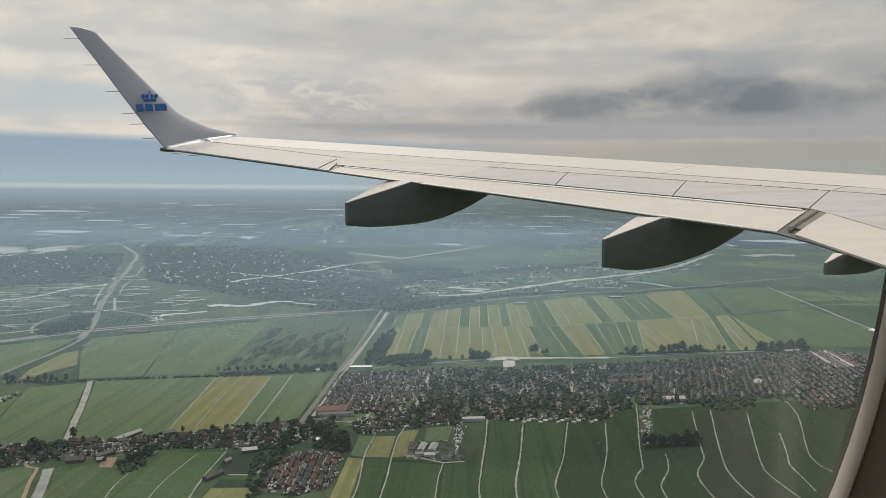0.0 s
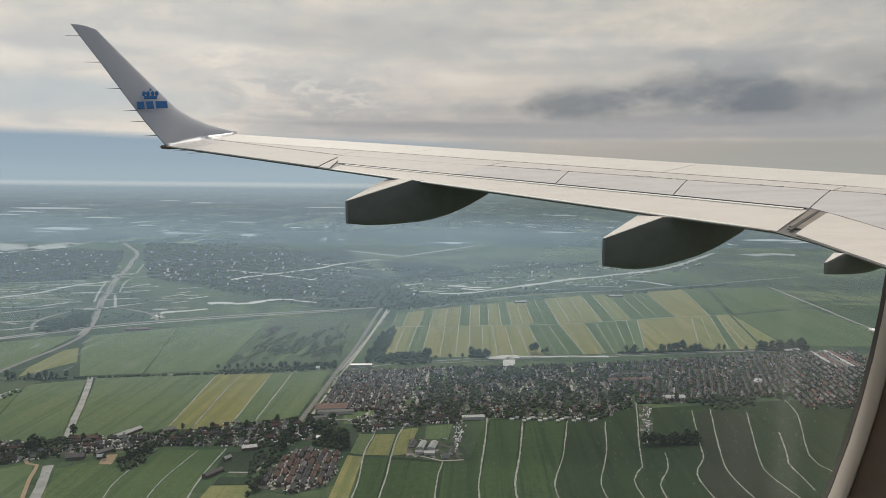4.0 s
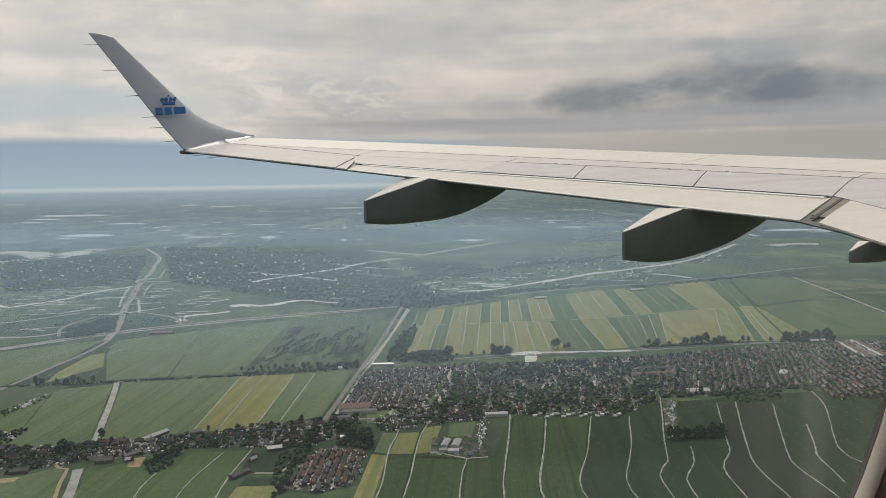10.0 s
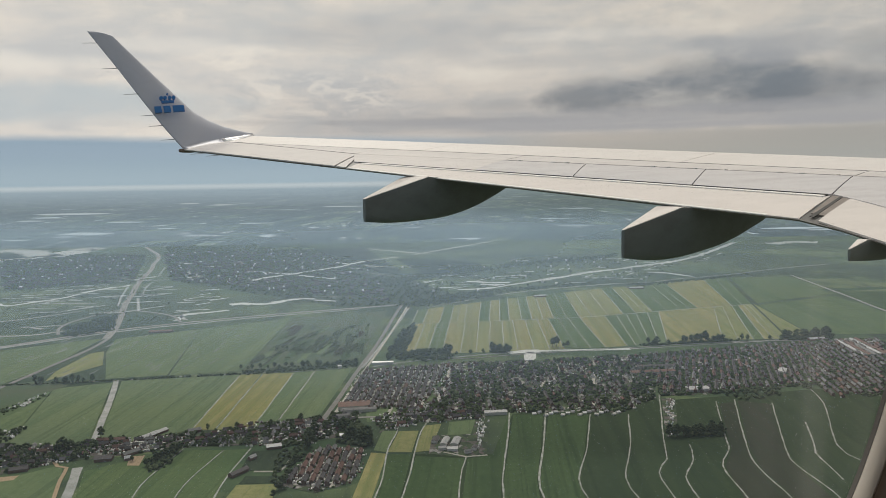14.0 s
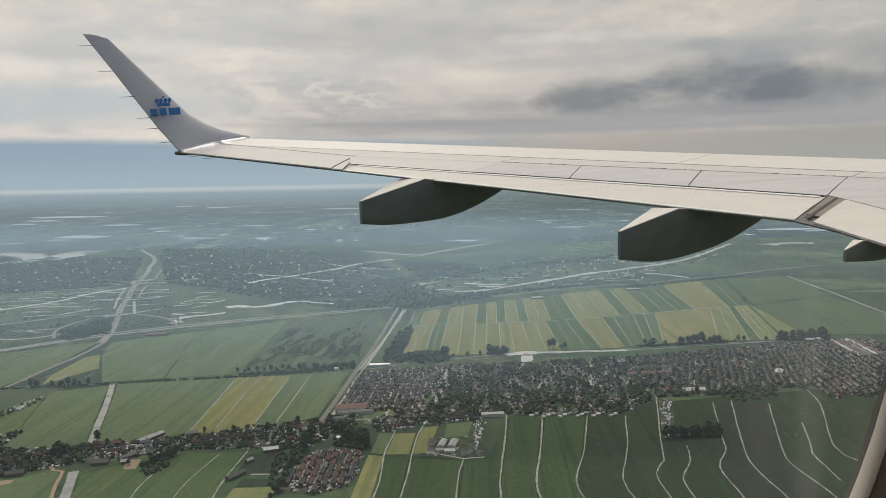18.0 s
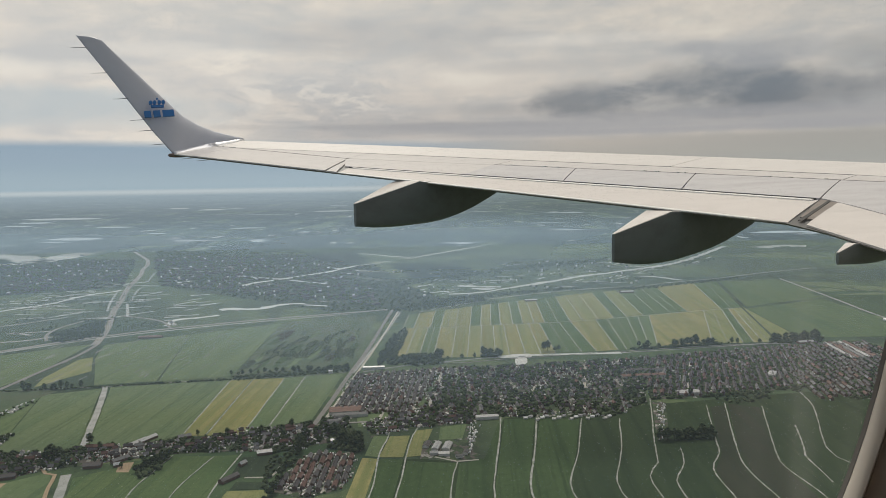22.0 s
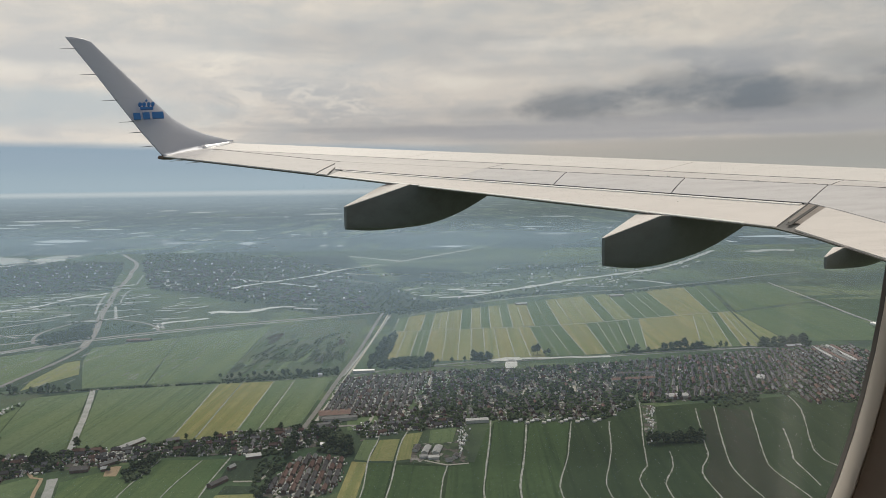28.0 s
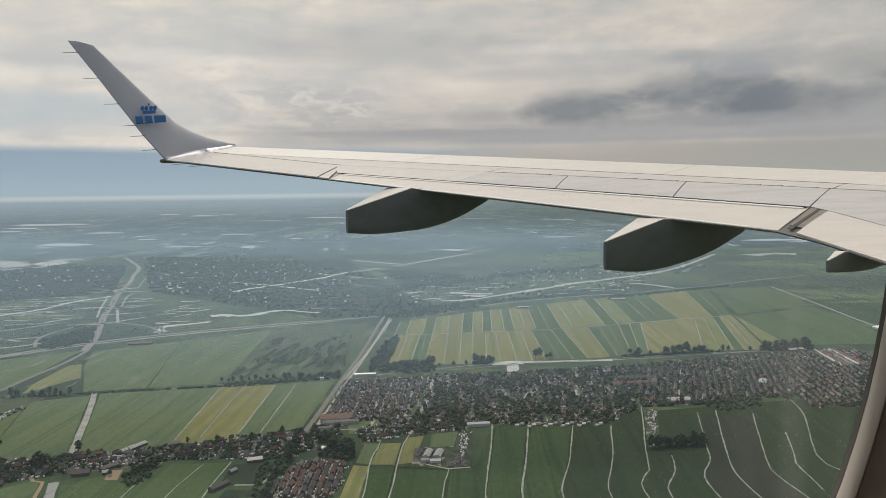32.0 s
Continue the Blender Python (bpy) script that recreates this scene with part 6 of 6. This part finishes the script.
for i, (poly, n, r0, r1) in enumerate((
    (NORTH, 420, 1.4, 3.0), (CORE, 4600, 1.6, 4.0), (EAST, 4600, 1.6, 3.8), (FAR_EAST, 1500, 1.6, 4.0), (SOUTH, 110, 1.0, 2.4), (RIBBON, 1300, 1.2, 3.6), (HAMLET, 60, 1.2, 2.6),
    ([(-115, 1610), (-125.2, 1545.7), (-111, 1820), (-82, 1975), (-71, 1929), (-88, 1639)], 260, 2.2, 4.4),
    ([(-170.7, 1133.6), (-140.9, 1158.8), (-110.5, 1070.8), (-118.5, 1048.2), (-165.8, 1073.7)], 150, 2.6, 5.0),
    ([(-1060, 1385), (-890, 1418), (-660, 1444), (-420, 1478), (-420, 1470), (-660, 1436), (-890, 1410), (-1060, 1377)], 260, 1.5, 3.2),
    ([(-108, 1572), (-107, 1632), (-34, 1656), (10, 1650), (26, 1566), (-34, 1550)], 170, 2.8, 5.6),
    ([(106, 1634), (150, 1642), (150, 1630), (106, 1622)], 40, 2.6, 4.4),
    ([(455, 1680), (560, 1690), (700, 1712), (700, 1698), (560, 1674), (455, 1664)], 90, 2.4, 5.0),
    ([(378.6, 1109.1), (433.9, 1101.0), (422.6, 1071.8), (367.0, 1074.7)], 90, 2.6, 4.6),
    ([(805, 1728), (954, 1753), (929, 1705), (801, 1692)], 110, 2.6, 4.6),
    ([(-425.6, 1489.1), (-187.1, 1574.7), (-180.7, 1516.8), (-418.3, 1462.7)], 220, 1.8, 3.6),
    ([(-416, 1820), (-201, 1979), (-186, 1626), (-403.0, 1590.8)], 2600, 0.5, 1.5),
    ([(-2500, 4112), (-1600, 3945), (-1240, 2900), (-1640, 2700)], 2600, 2.5, 6.5),
    ([(-1543, 4027), (-439, 4131), (-103, 2782), (59, 2393), (-156, 2256), (-333, 2255), (-675, 2550), (-1100, 2914)], 3600, 2.5, 6),
    ([(-1045, 1958), (-1012, 2113), (-983, 2180), (-885, 1926), (-979, 1855)], 420, 2, 4.5),
    ([(-226, 3554), (116, 3449), (223, 3074), (-62, 2903)], 700, 2.5, 5.5),
    ([(-1678, 4430), (-781, 4430), (-812, 3628), (-1322, 3475)], 800, 3, 7),
    ([(62, 2487), (438, 2638), (568, 2663), (423, 2545), (192, 2412), (-49, 2225), (-155, 2236)], 520, 2, 4.5),
    ([(659, 2610), (1212, 2857), (1186, 2794), (636, 2519)], 200, 2, 4),
    ([(-325, 2812), (288, 3265), (890, 3643), (865, 3541), (277, 3144), (-263, 2631)], 420, 2.5, 6),
    ([(292, 3307), (859, 3517), (831, 3400), (281, 3183)], 60, 2.5, 5),
    ([(645.7, 1512.3), (783.9, 1501.9), (671.9, 1304.1), (558.2, 1304.3)], 220, 2, 4.5),
    ([(-1174, 1885), (-748, 2071), (-1517, 3551), (-1859, 3016)], 700, 1.5, 3.5),
    ([(-166, 2396), (799, 2816), (1419, 3546), (-193, 3702)], 900, 2, 4.5),
)):
    wood(poly, n, r0, r1, "woodland", "dark green trees and hedges between the houses" if i < 7 else "dark belt of trees and scrub in the polder", 40 + i, i in (1, 2, 3, 5, 16, 17, 18) or i > 26)
    if i in (17, 18, 19, 20):
        field(DARK_CROP, *poly, label="dark scrubby ground under far trees", z=0.34)

for i, (poly, n) in enumerate(((((-594, 1062), (-580, 1094), (-537, 1095), (-522, 1059), (-529, 1026), (-559, 1013)), 130), (((-428, 1011), (-416, 1054), (-395, 1048), (-390, 985), (-411, 974)), 70),
                               (((-677, 1067), (-621, 1057), (-597, 1015), (-657, 1032)), 60), (((-250, 1068), (-246, 1129), (-207, 1115), (-203, 1043), (-207, 942), (-223, 911), (-234, 943)), 120), (GARDENS_WEST, 40), (CROSSING, 150), (((520, 1313), (584, 1365), (633, 1343), (605, 1273), (533, 1244), (500, 1263)), 130))):
    wood(poly, n, 1.4, 4.2, "woodland", "leafy garden trees along the village street", 120 + i)

# the far town: pale roofs and dark blocks among trees
bm = bmesh.new()
town = random.Random(77)
for quad, n in (([(-2427, 3953), (-1600, 3945), (-1240, 2900), (-1640, 2700)], 620), ([(-1100, 2914), (-156, 2300), (-439, 4131), (-1543, 4027)], 1100)):
    a, b, c, d = [Vector(p) for p in quad]
    for k in range(n):
        s, t = town.random(), town.random()
        p = a.lerp(b, s).lerp(d.lerp(c, s), t)
        if on_water(p.x, p.y, 18):
            continue
        l, w, h = town.uniform(7, 22), town.uniform(6, 10), town.uniform(4, 8)
        prism(bm, [(p.x - l / 2, p.y - w / 2), (p.x + l / 2, p.y - w / 2 + 4), (p.x + l / 2, p.y + w / 2 + 4), (p.x - l / 2, p.y + w / 2)], -0.2, h)
land_thing("far_town", bm, DARK_TILE, "grey blocks of a far hazy town", "town", "stuff")
bm = bmesh.new()
for quad, n in (([(-2427, 3953), (-1600, 3945), (-1240, 2900), (-1640, 2700)], 60), ([(-1100, 2914), (-156, 2300), (-439, 4131), (-1543, 4027)], 120), ([(-166, 2396), (757, 2668), (1158, 3594), (-199, 3842)], 70)):
    a, b, c, d = [Vector(p) for p in quad]
    for k in range(n):
        s, t = town.random(), town.random()
        p = a.lerp(b, s).lerp(d.lerp(c, s), t)
        if on_water(p.x, p.y, 14):
            continue
        l, w = town.uniform(3, 10), town.uniform(5, 12)
        box(bm, p.x - l / 2, p.x + l / 2, p.y - w / 2, p.y + w / 2, -0.2, town.uniform(4, 9))
land_thing("far_roofs", bm, WHITE_PAINT, "bright pale roofs glinting in the far town", "town", "stuff")


# ---- what lies further along the flight: the town behind, the sports park, the glasshouses ahead ----
TOWN_WEST = [(-1658, 1088), (-1370, 1322), (-1159, 1532), (-967, 1091), (-1059, 764), (-1407, 647)]
TOWN_RED = [(-1258, 465), (-1051, 732), (-960, 1042), (-847, 995), (-776, 701), (-921, 387), (-1176, 389)]
TOWN_EDGE = [(-854, 545), (-774, 644), (-713, 442), (-736, 385), (-864, 387)]
joined = []
for poly, turn, share in ((TOWN_WEST, heading((-1378, 595), (-1291, 1090)), 0.1), (TOWN_RED, heading((-1035, 483), (-919, 764)), 0.6), (TOWN_EDGE, heading((-840, 424), (-773, 618)), 0.4)):
    ground_plot(poly, "town gardens, paved yards and streets")
    estate(poly, turn, 24, share, 0.1, 2.0, 0.9, (3, 4, 5), far=True)
join_rest("town_houses", joined, "dense town of brick terraces with dark and red roofs")
for i, (poly, n) in enumerate(((TOWN_WEST, 500), (TOWN_RED, 420), (TOWN_EDGE, 120))):
    wood(poly, n, 1.8, 4.0, "woodland", "dark green street trees of the town", 90 + i)
ditch(16, (-952, 1395), (-867, 1092), (-776, 701), (-713, 442), (-694, 356), name="canal", label="pale canal along the town's edge", z=0.5)
road(12, (-923, 1396), (-838, 1042), (-738, 686), (-681, 480), (-671, 385), label="two-lane road along the town's edge", z=0.64)


def long_hall(x, y, l, d, h, turn, label):
    e = thing("industrial_hall", label, "warehouse", "industrial halls", at=pose(x, y, 0.05, 0, 0, math.degrees(turn)))
    bm = bmesh.new()
    box(bm, -l / 2, l / 2, -d / 2, d / 2, 0, h)
    part("hall_wall", bm, GREY_ROOF, e)
    bm = bmesh.new()
    box(bm, -l / 2 - 0.4, l / 2 + 0.4, -d / 2 - 0.4, d / 2 + 0.4, h, h + 0.6)
    for k in range(int(l // 14)):
        box(bm, -l / 2 + 6 + k * 14, -l / 2 + 12 + k * 14, -d / 4, d / 4, h + 0.6, h + 1.3)
    part("flat_roof", bm, SHEET_ROOF, e, "pale flat roof with skylights")


for (x, y), l, d in (((-1623, 1319), 120, 60), ((-1607, 1129), 110, 50), ((-1687, 1184), 70, 40), ((-1519, 1030), 60, 30)):
    long_hall(x, y, l, d, 9, 0.2, "large grey industrial hall with pale flat roof")

# the sports park: an oval of sand and grass with a long stand
park = thing("baseball_park", "oval baseball ground with sand infield, grass and red stand", "sports ground", at=pose(*(-559, 500), 0.4))


def oval(name, rx, ry, z, mat, label):
    bm = bmesh.new()
    prism(bm, [(rx * math.cos(a * math.tau / 40), ry * math.sin(a * math.tau / 40)) for a in range(40)], -0.5, z)
    part(name, bm, mat, park, label)


oval("moat", 92, 86, 0.1, WATER, "narrow moat round the ground")
oval("embankment", 84, 78, 1.2, MEADOW, "grassed bank")
oval("warning_track", 70, 64, 1.3, SAND, "red-brown sand track")
oval("outfield", 58, 52, 1.4, LUSH, "mown green outfield")
bm = bmesh.new()
prism(bm, [(-30, -44), (24, -30), (10, 12), (-34, 0)], -0.5, 1.5)
part("infield", bm, SAND, park, "sandy diamond")
bm = bmesh.new()
loft(bm, [[(-66, y, z) for y, z in ((-30, 0), (-46, 0), (-46, 9), (-30, 4))], [(-6, y - 34, z) for y, z in ((-20, 0), (-36, 0), (-36, 9), (-20, 4))]])
part("stand", bm, RED_TILE, park, "long covered stand")
for a in (20, 75, 140, 200, 265, 320):
    bm = bmesh.new()
    x, y = 76 * math.cos(radians(a)), 70 * math.sin(radians(a))
    rod(bm, (x, y, 0), (x, y, 26), 0.4, 0.25)
    box(bm, x - 2, x + 2, y - 0.3, y + 0.3, 24.5, 27)
    part("floodlight_mast", bm, STEEL, park)

# glasshouses: rows of pale ridged roofs, with the yard beside them
glass = thing("glasshouse", "wide white glasshouse with many ridged bays", "greenhouse", at=pose(*(1321, 1923), 0.2, 0, 0, 8))
for k in range(22):
    bm = bmesh.new()
    x = -88 + k * 8
    y0, y1 = (-38, 40) if k > 5 else (4, 40)
    loft(bm, [[(x, y, 0), (x + 8, y, 0), (x + 8, y, 4.2), (x + 4, y, 6.2), (x, y, 4.2)] for y in (y0, y1)])
    part("glass_bay", bm, WHITE_PAINT, glass)
for (x, y), l, d in (((1582, 2213), 34, 12), ((1681, 2375), 26, 10), ((1622, 1965), 40, 14), ((1459, 1986), 60, 18), ((1343, 1859), 50, 16)):
    shed("barn", x, y, l, d, 4.0, 6.0, 0.15, SHEET_ROOF, BRICK, "barn beside the river dike")
ditch(18, (1967, 2885), (1615, 2064), (1514, 1919), (1437, 1853), (1384, 1715), name="canal", label="dike canal winding past the glasshouses", z=0.5)
road(6, (1923, 2842), (1565, 1996), (1457, 1923), (1367, 1737), mat=VERGE, label="pale dike road", z=0.64)
